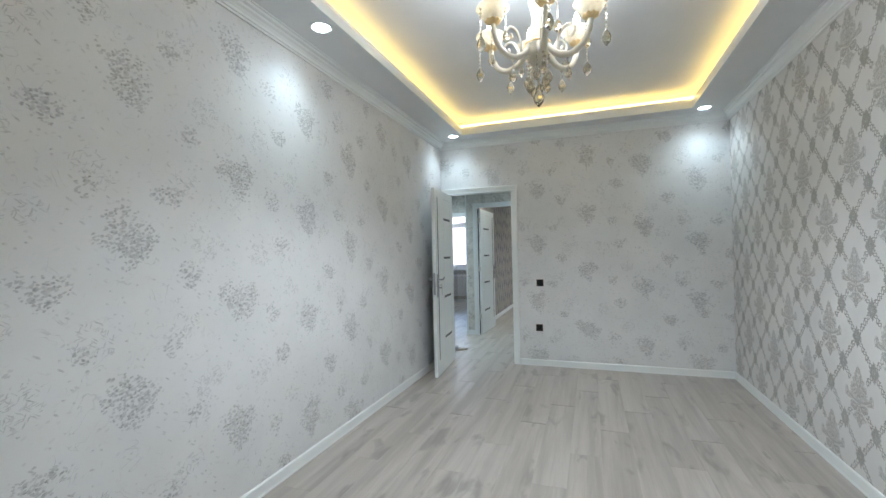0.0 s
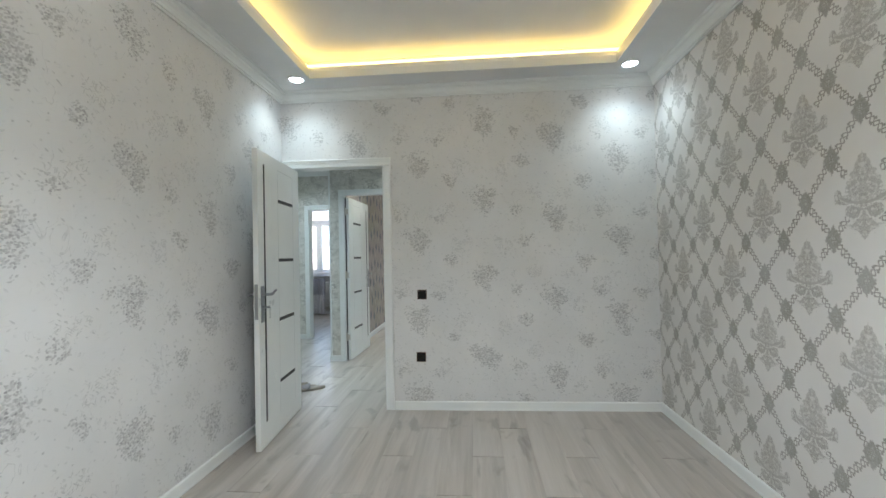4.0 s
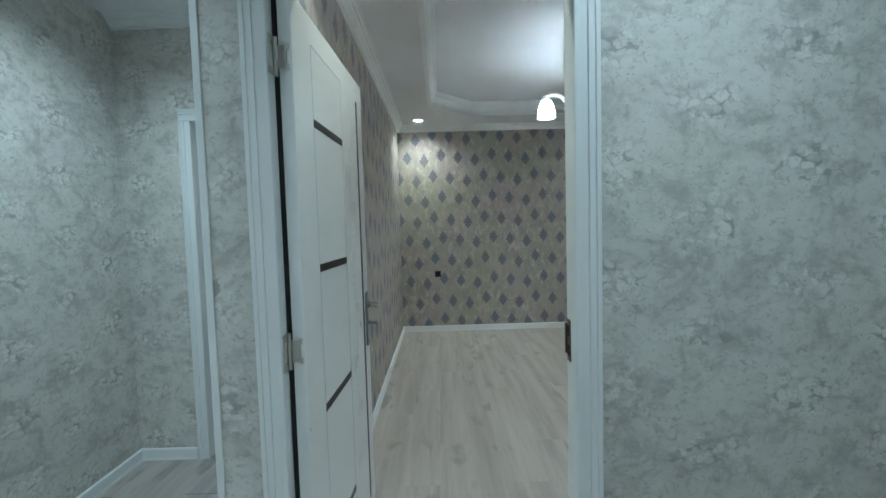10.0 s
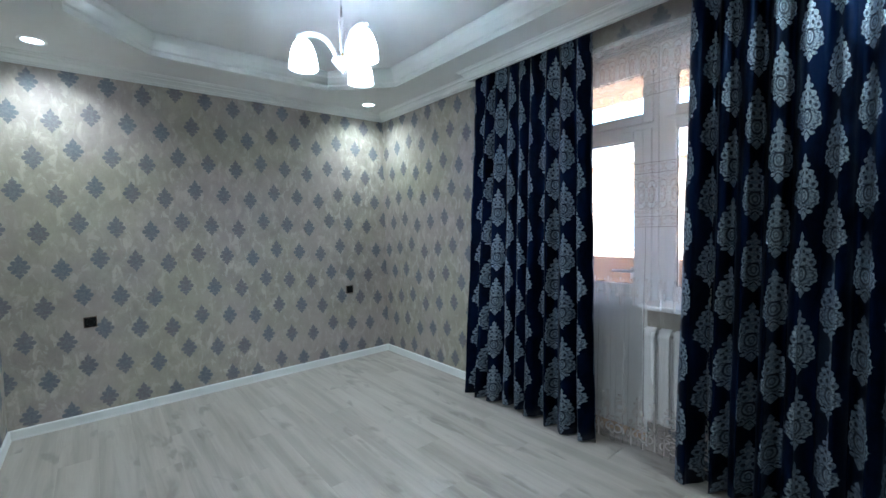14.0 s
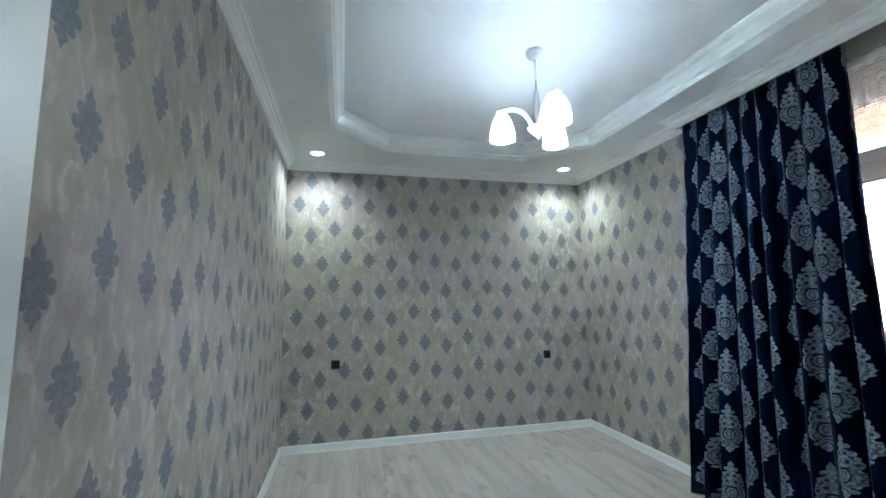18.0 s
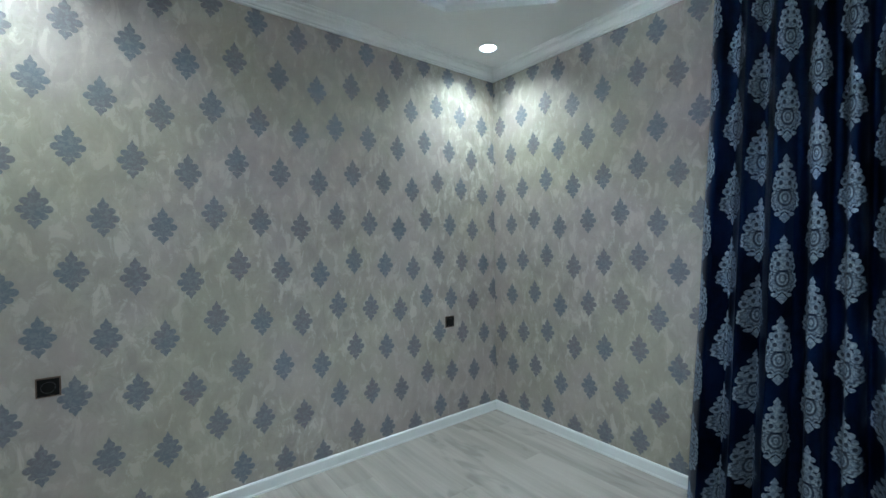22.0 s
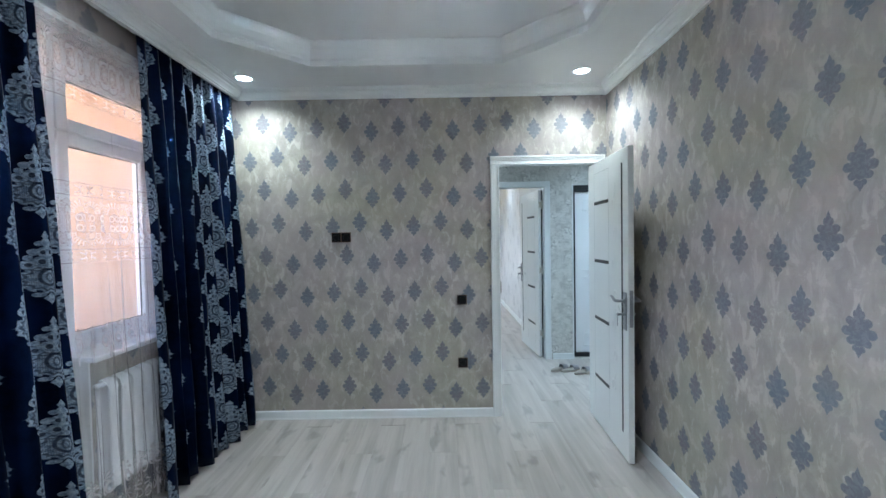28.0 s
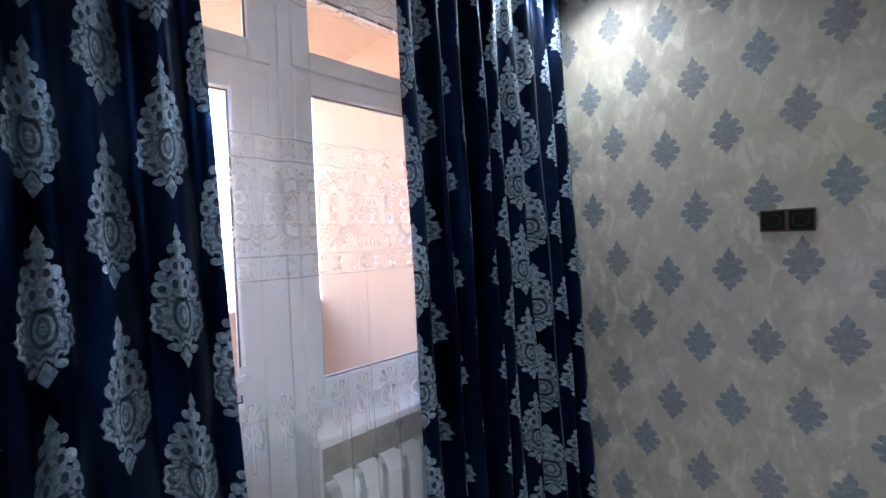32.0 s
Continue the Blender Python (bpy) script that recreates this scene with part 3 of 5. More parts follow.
def mesh_of(name, bm, material, smooth=False):
    me = bpy.data.meshes.new(name)
    bmesh.ops.recalc_face_normals(bm, faces=bm.faces)
    bm.to_mesh(me)
    bm.free()
    me.materials.append(material)
    if smooth:
        me.polygons.foreach_set("use_smooth", [True] * len(me.polygons))
    return me


def part(name, bm, material, parent=None, label="", smooth=False, m=None):
    """Links a bmesh, or a ready mesh, as one object under a thing or part."""
    me = mesh_of(name, bm, material, smooth) if isinstance(bm, bmesh.types.BMesh) else bm
    ob = new(name, me)
    ob.parent = parent
    if m is not None:
        ob.matrix_basis = m
    return tagged(ob, label)


def boxes(name, material, rows, parent=None, bevel=0.0, label=""):
    bm = bmesh.new()
    for r in rows:
        box(bm, *r, bevel)
    return part(name, bm, material, parent, label)


def structure(name, material, rows, label, category, bevel=0.0):
    return tagged(boxes(name, material, rows, None, bevel), label, category, kind="structure")


def thing(name, label, category, group="", kind="", m=None):
    ob = new(name)
    ob.empty_display_size = 0.05
    if m is not None:
        ob.matrix_basis = m
    return tagged(ob, label, category, group, kind)


def tube(bm, points, radii, sides=8, caps=True):
    """A round tube along points; radii: one or one a point."""
    pts = [Vector(p) for p in points]
    rad = [radii] * len(pts) if isinstance(radii, (int, float)) else radii
    rings, up = [], None
    for i, p in enumerate(pts):
        d = (pts[min(i + 1, len(pts) - 1)] - pts[max(i - 1, 0)]).normalized()
        if up is None:
            up = d.orthogonal().normalized()
        up = (up - d * up.dot(d)).normalized()
        side = d.cross(up)
        rings.append([bm.verts.new(p + (up * math.cos(a) + side * math.sin(a)) * rad[i]) for a in (2 * math.pi * k / sides for k in range(sides))])
    for a, b in zip(rings, rings[1:]):
        for k in range(sides):
            bm.faces.new((a[k], a[(k + 1) % sides], b[(k + 1) % sides], b[k]))
    if caps:
        bm.faces.new(rings[0][::-1]), bm.faces.new(rings[-1])


def turned(bm, profile, sides=20, at=(0, 0, 0)):
    """A body turned round z from (radius, height) pairs."""
    rings = []
    for r, h in profile:
        if r < 1e-5:
            rings.append([bm.verts.new((at[0], at[1], at[2] + h))])
        else:
            rings.append([bm.verts.new((at[0] + r * math.cos(2 * math.pi * k / sides), at[1] + r * math.sin(2 * math.pi * k / sides), at[2] + h)) for k in range(sides)])
    for a, b in zip(rings, rings[1:]):
        for k in range(sides):
            j = (k + 1) % sides
            if len(a) == 1 and len(b) == 1:
                continue
            if len(a) == 1:
                bm.faces.new((a[0], b[j], b[k]))
            elif len(b) == 1:
                bm.faces.new((a[k], a[j], b[0]))
            else:
                bm.faces.new((a[k], a[j], b[j], b[k]))


def swept(bm, path, profile, closed):
    """A moulding: profile points (out from the wall, height) swept along a plan polyline with the room on its left, mitred."""
    n, rings = len(path), []
    for i in range(n):
        p = Vector(path[i])
        a = Vector(path[i - 1]) if closed or i else None
        b = Vector(path[(i + 1) % n]) if closed or i < n - 1 else None
        normals = []
        for q, r in ((a, p), (p, b)):
            if q is not None and r is not None:
                d = (r - q).normalized()
                normals.append(Vector((-d.y, d.x)))
        m = sum(normals, Vector((0, 0))).normalized()
        m /= max(0.3, m.dot(normals[0]))
        rings.append([bm.verts.new((p.x + m.x * o, p.y + m.y * o, h)) for o, h in profile])
    for i in range(n if closed else n - 1):
        a, b = rings[i], rings[(i + 1) % n]
        for k in range(len(profile) - 1):
            bm.faces.new((a[k], b[k], b[k + 1], a[k + 1]))
    if not closed:
        bm.faces.new(rings[0]), bm.faces.new(rings[-1][::-1])


def cornice(top, drop, out):
    """The stepped profile of a ceiling moulding."""
    steps = ((0.0, 1.0), (0.14, 1.0), (0.16, 0.86), (0.26, 0.84), (0.30, 0.68), (0.42, 0.52), (0.56, 0.40), (0.60, 0.28), (0.80, 0.20), (0.86, 0.08), (1.0, 0.06), (1.0, 0.0))
    return [(out * a, top - drop * b) for a, b in steps]


def wall_x(name, material, y0, y1, x0, x1, z1, holes, label):
    """A wall along x with openings (x from, x to, z from, z to)."""
    rows, at = [], x0
    for a, b, c, d in sorted(holes):
        if a > at:
            rows.append((at, a, y0, y1, 0, z1))
        if c > 0:
            rows.append((a, b, y0, y1, 0, c))
        if d < z1:
            rows.append((a, b, y0, y1, d, z1))
        at = b
    if at < x1:
        rows.append((at, x1, y0, y1, 0, z1))
    return structure(name, material, rows, label, "wall")


def wall_y(name, material, x0, x1, y0, y1, z1, holes, label):
    rows, at = [], y0
    for a, b, c, d in sorted(holes):
        if a > at:
            rows.append((x0, x1, at, a, 0, z1))
        if c > 0:
            rows.append((x0, x1, a, b, 0, c))
        if d < z1:
            rows.append((x0, x1, a, b, d, z1))
        at = b
    if at < y1:
        rows.append((x0, x1, at, y1, 0, z1))
    return structure(name, material, rows, label, "wall")


# ---- shell ----
DOOR_A, DOOR_B, DOOR_K = (0.085, 0.865), (0.039, 0.815), (-0.97, -0.235)   # clear openings along x
DH = 2.02
def lined(d):
    return (d[0] - 0.025, d[1] + 0.025, 0.0, DH + 0.025)


wall_x("wall_south", FLORAL, AS - 0.2, AS, -0.12, AE + 0.12, 2.95, (), "white floral papered wall that closes the living room")
wall_y("wall_west", FLORAL, -0.12, 0.0, AS, -0.001, 2.95, (), "white floral papered long wall of the living room")
wall_y("wall_east", TRELLIS, AE, AE + 0.12, AS, 0.001, 2.95, (), "trellis and damask papered wall of the living room")
mid = (AN + HS) / 2
wall_x("wall_north", FLORAL, AN, mid, 0.0, AE + 0.12, 2.95, (lined(DOOR_A),), "white floral papered end wall with the open door")
wall_x("wall_hall_south", PLASTER, mid, HS, HW - 0.12, AE, 2.95, (lined(DOOR_A), (-1.18, -0.255, 0.02, 2.04)), "grey plaster-look papered hall wall with the entrance")
structure("wall_stairwell", CONCRETE, [(HW - 0.12, -0.12, -0.35, -0.25, 0, 2.95), (HW - 0.12, HW, -0.25, mid, 0, 2.95)], "plain wall behind the entrance door", "wall")
wall_y("wall_hall_west", PLASTER, HW - 0.12, HW, HS, 2.97, 2.95, ((1.13, 1.895, 0.0, 2.05),), "grey plaster-look papered long hall wall")
wall_y("wall_hall_east", PLASTER, HE, HE + 0.1, HS, HN, 2.95, (), "grey plaster-look papered wall that closes the hall")
bmid = (HN + BS) / 2
wall_x("wall_bedroom_hall_side", PLASTER, HN, bmid, -0.15, HE + 0.1, 2.95, (lined(DOOR_B),), "grey plaster-look papered wall round the bedroom door")
wall_x("wall_bedroom_south", LOZ_S, bmid, BS, -0.15, BE + 0.12, 2.95, (lined(DOOR_B),), "greige papered bedroom wall with slate lozenge blooms and the door")
wall_y("wall_bedroom_west_back", PLASTER, -0.15, -0.097, BS, KY0 - 0.12, 2.95, (), "grey plaster-look papered hall side of the bedroom wall")
wall_y("wall_kitchen_east", PLASTER, -0.15, -0.097, KY0 - 0.12, BN + 0.12, 2.95, (), "pale papered kitchen side of the bedroom wall")
wall_y("wall_bedroom_west", LOZ_W_, -0.097, BW, BS, BN, 2.95, (), "greige papered long bedroom wall with slate lozenge blooms")
wall_x("wall_bedroom_north", LOZ_N, BN, BN + 0.12, -0.097, BE + 0.12, 2.95, (), "greige papered bedroom end wall with slate lozenge blooms")
WIN_Y0, WIN_Y1, DOOR_Y1 = 1.95, 2.97, 3.78
wall_y("wall_bedroom_east", LOZ_E, BE, BE + 0.06, BS, BN, 2.95, ((WIN_Y0, WIN_Y1, 0.88, 2.50), (WIN_Y1, DOOR_Y1, 0.02, 2.50)), "greige papered bedroom wall behind the curtains")
wall_y("wall_balcony_inner", PEACH, BE + 0.06, BE + 0.24, BS - 0.6, BN, 2.95, ((WIN_Y0, WIN_Y1, 0.88, 2.50), (WIN_Y1, DOOR_Y1, 0.02, 2.50)), "peach rendered wall between bedroom and balcony")
wall_x("wall_kitchen_south", PLASTER, 2.97, KY0, KW - 0.12, -0.15, 2.95, (lined(DOOR_K),), "grey plaster-look papered hall end wall with the kitchen door")
wall_y("wall_kitchen_west", PLASTER, KW - 0.12, KW, KY0, KY1 + 0.2, 2.95, (), "pale papered wall that closes the kitchen")
KWIN = (-2.34, -1.22, 0.88, 2.42)
wall_x("wall_kitchen_north", PLASTER, KY1, KY1 + 0.2, KW, -0.15, 2.95, (KWIN,), "pale papered kitchen wall with the window")
wall_y("wall_bathroom_back", CONCRETE, HW - 0.42, HW - 0.36, 0.9, 2.2, 2.95, (), "plain wall behind the plastic door")


# ceilings
def holed(name, x0, x1, y0, y1, z0, z1, hole, label):
    """A ceiling sheet with a hole given as a plan polygon."""
    bm = bmesh.new()
    outer = [(x0, y0), (x1, y0), (x1, y1), (x0, y1)]
    loops = []
    for z in (z0, z1):
        a, b = [bm.verts.new((*p, z)) for p in outer], [bm.verts.new((*p, z)) for p in hole]
        edges = [bm.edges.new((s[i], s[(i + 1) % len(s)])) for s in (a, b) for i in range(len(s))]
        bmesh.ops.triangle_fill(bm, use_beauty=True, use_dissolve=False, edges=edges)
        loops.append((a, b))
    for s, t in zip(*loops):
        for i in range(len(s)):
            j = (i + 1) % len(s)
            bm.faces.new((s[i], s[j], t[j], t[i]))
    return tagged(part(name, bm, CEILING), label, "ceiling", kind="structure")


TX0, TX1, TY0, TY1 = 0.358, 2.70, -5.32, -0.285
holed("ceiling_living_border", -0.05, AE + 0.05, AS - 0.05, 0.05, A_CEIL, A_CEIL + 0.03, [(TX0, TY0), (TX1, TY0), (TX1, TY1), (TX0, TY1)], "dropped white ceiling border with spotlights in the living room")
structure("ceiling_living", CEILING, [(-0.1, AE + 0.1, AS - 0.1, 0.1, A_TOP, A_TOP + 0.1)], "white recessed ceiling of the living room", "ceiling")
lip = tagged(part("cove_lip", bmesh.new(), TRIM), "white cove lip round the recessed living room ceiling", "trim", kind="structure")
bm = bmesh.new()
swept(bm, [(TX0, TY0), (TX1, TY0), (TX1, TY1), (TX0, TY1)], [(-0.012, A_CEIL - 0.004), (0.012, A_CEIL - 0.004), (0.014, A_CEIL + 0.05), (0.004, A_CEIL + 0.085), (-0.012, A_CEIL + 0.085), (-0.012, A_CEIL - 0.004)], True)
lip.data = mesh_of("cove_lip", bm, TRIM)
bm = bmesh.new()
swept(bm, [(TX0 - 0.11, TY0 - 0.11), (TX1 + 0.11, TY0 - 0.11), (TX1 + 0.11, TY1 + 0.11), (TX0 - 0.11, TY1 + 0.11)], [(0.0, A_CEIL + 0.03), (0.0, A_TOP), (-0.02, A_TOP), (-0.02, A_CEIL + 0.03), (0.0, A_CEIL + 0.03)], True)
tagged(part("cove_back", bm, CEILING), "white upright back of the lit cove", "ceiling", kind="structure")
bm = bmesh.new()
swept(bm, [(TX0 - 0.03, TY0 - 0.03), (TX1 + 0.03, TY0 - 0.03), (TX1 + 0.03, TY1 + 0.03), (TX0 - 0.03, TY1 + 0.03)], [(-0.012, A_CEIL + 0.07), (-0.012, A_CEIL + 0.122), (0.0, A_CEIL + 0.122), (0.0, A_CEIL + 0.07), (-0.012, A_CEIL + 0.07)], True)
tagged(part("led_strip", bm, LED), "warm yellow lit strip hidden in the ceiling cove", "strip light")

structure("ceiling_hall", CEILING, [(HW - 0.1, HE + 0.1, mid, bmid, H_CEIL, H_CEIL + 0.1), (HW - 0.1, -0.12, bmid, 3.03, H_CEIL, H_CEIL + 0.1)], "flat white ceiling of the hall", "ceiling")
structure("ceiling_kitchen", CEILING, [(KW - 0.1, -0.12, 3.04, KY1 + 0.1, K_CEIL, K_CEIL + 0.1)], "flat white ceiling of the kitchen", "ceiling")
OX0, OX1, OY0, OY1, OC = 0.40, 2.60, 2.10, 5.42, 0.44
OCT = [(OX0 + OC, OY0), (OX1 - OC, OY0), (OX1, OY0 + OC), (OX1, OY1 - OC), (OX1 - OC, OY1), (OX0 + OC, OY1), (OX0, OY1 - OC), (OX0, OY0 + OC)]
holed("ceiling_bedroom_border", BW - 0.03, BE + 0.05, BS - 0.04, BN + 0.05, B_CEIL, B_CEIL + 0.03, OCT, "dropped white ceiling border with spotlights in the bedroom")
structure("ceiling_bedroom", CEILING, [(BW - 0.03, BE + 0.1, BS - 0.04, BN + 0.1, B_TOP, B_TOP + 0.1)], "white octagonal recessed bedroom ceiling", "ceiling")
bm = bmesh.new()
swept(bm, OCT, [(0.0, B_TOP), (0.07, B_TOP), (0.07, B_TOP - 0.015), (0.06, B_TOP - 0.035), (0.045, B_TOP - 0.05), (0.03, B_TOP - 0.085), (0.026, B_TOP - 0.105), (0.012, B_TOP - 0.115), (0.010, B_CEIL - 0.004), (-0.03, B_CEIL - 0.004), (-0.036, B_CEIL + 0.001)], True)
tagged(part("tray_moulding", bm, TRIM), "white stepped moulding round the octagonal ceiling recess", "moulding", kind="structure")


def crown(name, path, top, drop, out, closed, label):
    bm = bmesh.new()
    swept(bm, path, cornice(top, drop, out), closed)
    return tagged(part(name, bm, TRIM), label, "cornice", kind="structure")


crown("crown_living", [(0, AS), (AE, AS), (AE, AN), (0, AN)], A_CEIL, 0.078, 0.085, True, "white stepped cornice of the living room")
PX, PY = 2.886, 4.33
crown("crown_bedroom", [(BW, BS), (PX, BS), (PX, PY), (BE, PY), (BE, BN), (BW, BN)], B_CEIL, 0.072, 0.085, True, "white stepped cornice that steps out before the curtains")
structure("curtain_pelmet", TRIM, [(PX, PX + 0.012, BS, PY, B_CEIL - 0.07, B_CEIL), (PX + 0.012, BE, PY - 0.012, PY, B_CEIL - 0.07, B_CEIL)], "white board behind the cornice that hides the curtain track", "pelmet")
crown("crown_hall", [(HE, HN), (-0.15, HN), (-0.15, 2.97), (HW, 2.97)], H_CEIL, 0.062, 0.075, False, "white stepped cornice of the hall")


# baseboards
def skirting(path, closed=False):
    bm = bmesh.new()
    swept(bm, path, [(0.0, 0.07), (0.007, 0.07), (0.012, 0.062), (0.013, 0.012), (0.016, 0.008), (0.016, 0.0)], closed)
    tagged(part("baseboard", bm, TRIM), "white baseboard along the papered walls", "baseboard", kind="structure")


skirting([(0.0, AN), (0.0, AS), (AE, AS), (AE, AN), (DOOR_A[1] + 0.075, AN)])
skirting([(BW, BN), (BW, BS + 0.02)])
skirting([(DOOR_B[1] + 0.07, BS), (BE, BS), (BE, WIN_Y0 - 0.02)])
skirting([(BE, DOOR_Y1 + 0.02), (BE, BN), (BW, BN)])
skirting([(-0.24, HS), (-0.002, HS)])
skirting([(HW, 2.97), (HW, 1.905)])
skirting([(HW, 1.12), (HW, HS), (-1.2, HS)])
skirting([(DOOR_K[0] - 0.075, 2.97), (HW, 2.97)])
skirting([(HE, HN), (DOOR_B[1] + 0.07, HN)])
skirting([(DOOR_B[0] - 0.07, HN), (-0.15, HN), (-0.15, 2.95)])
skirting([(DOOR_A[1] + 0.075, HS), (HE, HS), (HE, HN)])
skirting([(KE, KY0), (KE, KY1), (KW, KY1), (KW, KY0)])
structure("corner_strip", TRIM, [(-0.156, -0.138, HN - 0.006, HN, 0.0, H_CEIL - 0.06), (-0.156, -0.15, HN, HN + 0.012, 0.0, H_CEIL - 0.06)], "white angle strip on the hall corner", "trim")


# ---- doors ----
def casing(parent, y, out, d, label):
    """Three stepped casing boards round an opening in a wall along x; out: +1 or -1, the side towards which they stand proud."""
    w = 0.070
    def board(bm, a, b, z0, z1, upright, inner):
        for k, (lo, hi, t) in enumerate(((0.0, 1.0, 0.012), (0.0, 0.22, 0.016), (0.48, 1.0, 0.017), (0.72, 1.0, 0.021))):
            s0, s1 = (lo, hi) if inner else (1 - hi, 1 - lo)
            y0, y1 = sorted((y - out * 0.001 * k, y + out * t))
            if upright:
                e = 0.0012 * k
                box(bm, a + (b - a) * s0 + e, a + (b - a) * s1 - e, y0, y1, z0, z1 - 0.0015 * k, 0.0015)
            else:
                e = 0.0012 * k
                box(bm, a + e, b - e, y0, y1, z0 + (z1 - z0) * lo + e, z0 + (z1 - z0) * hi - e, 0.0015)
    for name, a, b, inner in (("casing_left", d[0] - w, d[0], False), ("casing_right", d[1], d[1] + w, True)):
        bm = bmesh.new()
        board(bm, a, b, 0.0, DH, True, inner)
        part(name, bm, TRIM, parent, label)
    bm = bmesh.new()
    board(bm, d[0] - w, d[1] + w, DH + 0.001, DH + w, False, True)
    part("casing_head", bm, TRIM, parent, label)


def lining(parent, d, y0, y1):
    t = 0.025
    for name, row in (("lining_left", (d[0] - t, d[0], y0, y1, 0, DH)), ("lining_right", (d[1], d[1] + t, y0, y1, 0, DH)), ("lining_head", (d[0] - t, d[1] + t, y0, y1, DH, DH + t))):
        boxes(name, TRIM, [row], parent, 0.001)


LEAF_W, LEAF_T = 0.80, 0.036


def vine(side):
    """The carved spray on a leaf: a wavy stem with curled blossoms."""
    bm = bmesh.new()
    y = side * (LEAF_T / 2 - 0.0050)
    def run(points, r):
        tube(bm, [(a, y, b) for a, b in points], r, 10)
    mid_x = 0.565
    for k in range(7):
        s, z = (1 if k % 2 else -1), 0.42 + 0.205 * k
        # a scroll that winds inwards, a second one inside it, and leaves along its back
        for turn0, size, thick in ((-1.2, 0.050, 0.0086), (1.4, 0.030, 0.0074)):
            pts = []
            for j in range(17):
                a = turn0 + 5.0 * j / 16
                rr = size * (1 - 0.72 * j / 16)
                pts.append((mid_x + s * (0.010 + rr * math.cos(a)), z + rr * 1.25 * math.sin(a)))
            run(pts, [0.0024 + (thick - 0.0024) * math.sin((j + 1) / 18 * math.pi) for j in range(17)])
        stem = [(mid_x + s * (0.045 - 0.080 * j / 10 + 0.012 * math.sin(j / 10 * 3.1)), z - 0.055 + 0.165 * j / 10) for j in range(11)]
        run(stem, [0.0030 + 0.0048 * math.sin((j + 0.5) / 11 * math.pi) for j in range(11)])
        for up, reach in ((0.075, 0.030), (0.105, 0.036), (0.135, 0.026)):
            leaf = [(mid_x + s * (0.004 - reach * j / 7), z + up + 0.026 * (j / 7) ** 1.5) for j in range(8)]
            run(leaf, [0.0074 * math.sin((j + 0.4) / 7.8 * math.pi) + 0.0004 for j in range(8)])
    return mesh_of("carving", bm, WHITE, True)


def lever_set(side, keyed):
    """A long lock plate with a curved lever, a cylinder and a key."""
    y = side * LEAF_T / 2
    meshes = []
    bm = bmesh.new()
    y0, y1 = sorted((y, y + side * 0.009))
    box(bm, 0.708, 0.752, y0, y1, 0.845, 1.085, 0.003)
    tube(bm, [(0.730, y + side * 0.006, 1.03), (0.730, y + side * 0.016, 1.03)], 0.017, 16)
    for z in (0.862, 1.068):
        tube(bm, [(0.730, y + side * 0.008, z), (0.730, y + side * 0.0115, z)], 0.004, 8)
    meshes.append(("lock_plate", mesh_of("lock_plate", bm, STEEL)))
    bm = bmesh.new()
    pts = [(0.730, y + side * 0.012, 1.03), (0.730, y + side * 0.042, 1.03), (0.722, y + side * 0.052, 1.03), (0.700, y + side * 0.055, 1.029), (0.672, y + side * 0.054, 1.034), (0.645, y + side * 0.052, 1.044), (0.618, y + side * 0.051, 1.048), (0.604, y + side * 0.050, 1.046)]
    tube(bm, pts, [0.009, 0.009, 0.0095, 0.010, 0.0095, 0.008, 0.0085, 0.005], 10)
    meshes.append(("lever", mesh_of("lever", bm, STEEL, True)))
    bm = bmesh.new()
    tube(bm, [(0.730, y + side * 0.006, 0.945), (0.730, y + side * 0.022, 0.945)], 0.0085, 12)
    if keyed:
        ring = [(0.730 + 0.011 * math.cos(a), y + side * 0.052, 0.938 + 0.011 * math.sin(a)) for a in (k / 14 * 6.2832 for k in range(15))]
        box(bm, 0.7285, 0.7315, *sorted((y + side * 0.022, y + side * 0.046)), 0.938, 0.952)
        tube(bm, ring, 0.0012, 5, False)
        box(bm, 0.726, 0.734, y + side * 0.052 - 0.001, y + side * 0.052 + 0.001, 0.872, 0.93)
        tube(bm, [(0.730, y + side * 0.048, 0.945), (0.730, y + side * 0.050, 0.945)], 0.011, 12)
    meshes.append(("key" if keyed else "cylinder", mesh_of("key", bm, STEEL)))
    for _, me in meshes:
        me.transform(Matrix.Translation((0.025, 0, 0)))
    return meshes


bm = bmesh.new()
box(bm, 0, LEAF_W, -LEAF_T / 2, LEAF_T / 2, 0.008, 2.0, 0.003)
LEAF_MESH = mesh_of("leaf", bm, WHITE)
VINES = {s: vine(s) for s in (1, -1)}
LOCKS = {(s, k): lever_set(s, k) for s in (1, -1) for k in (True, False)}


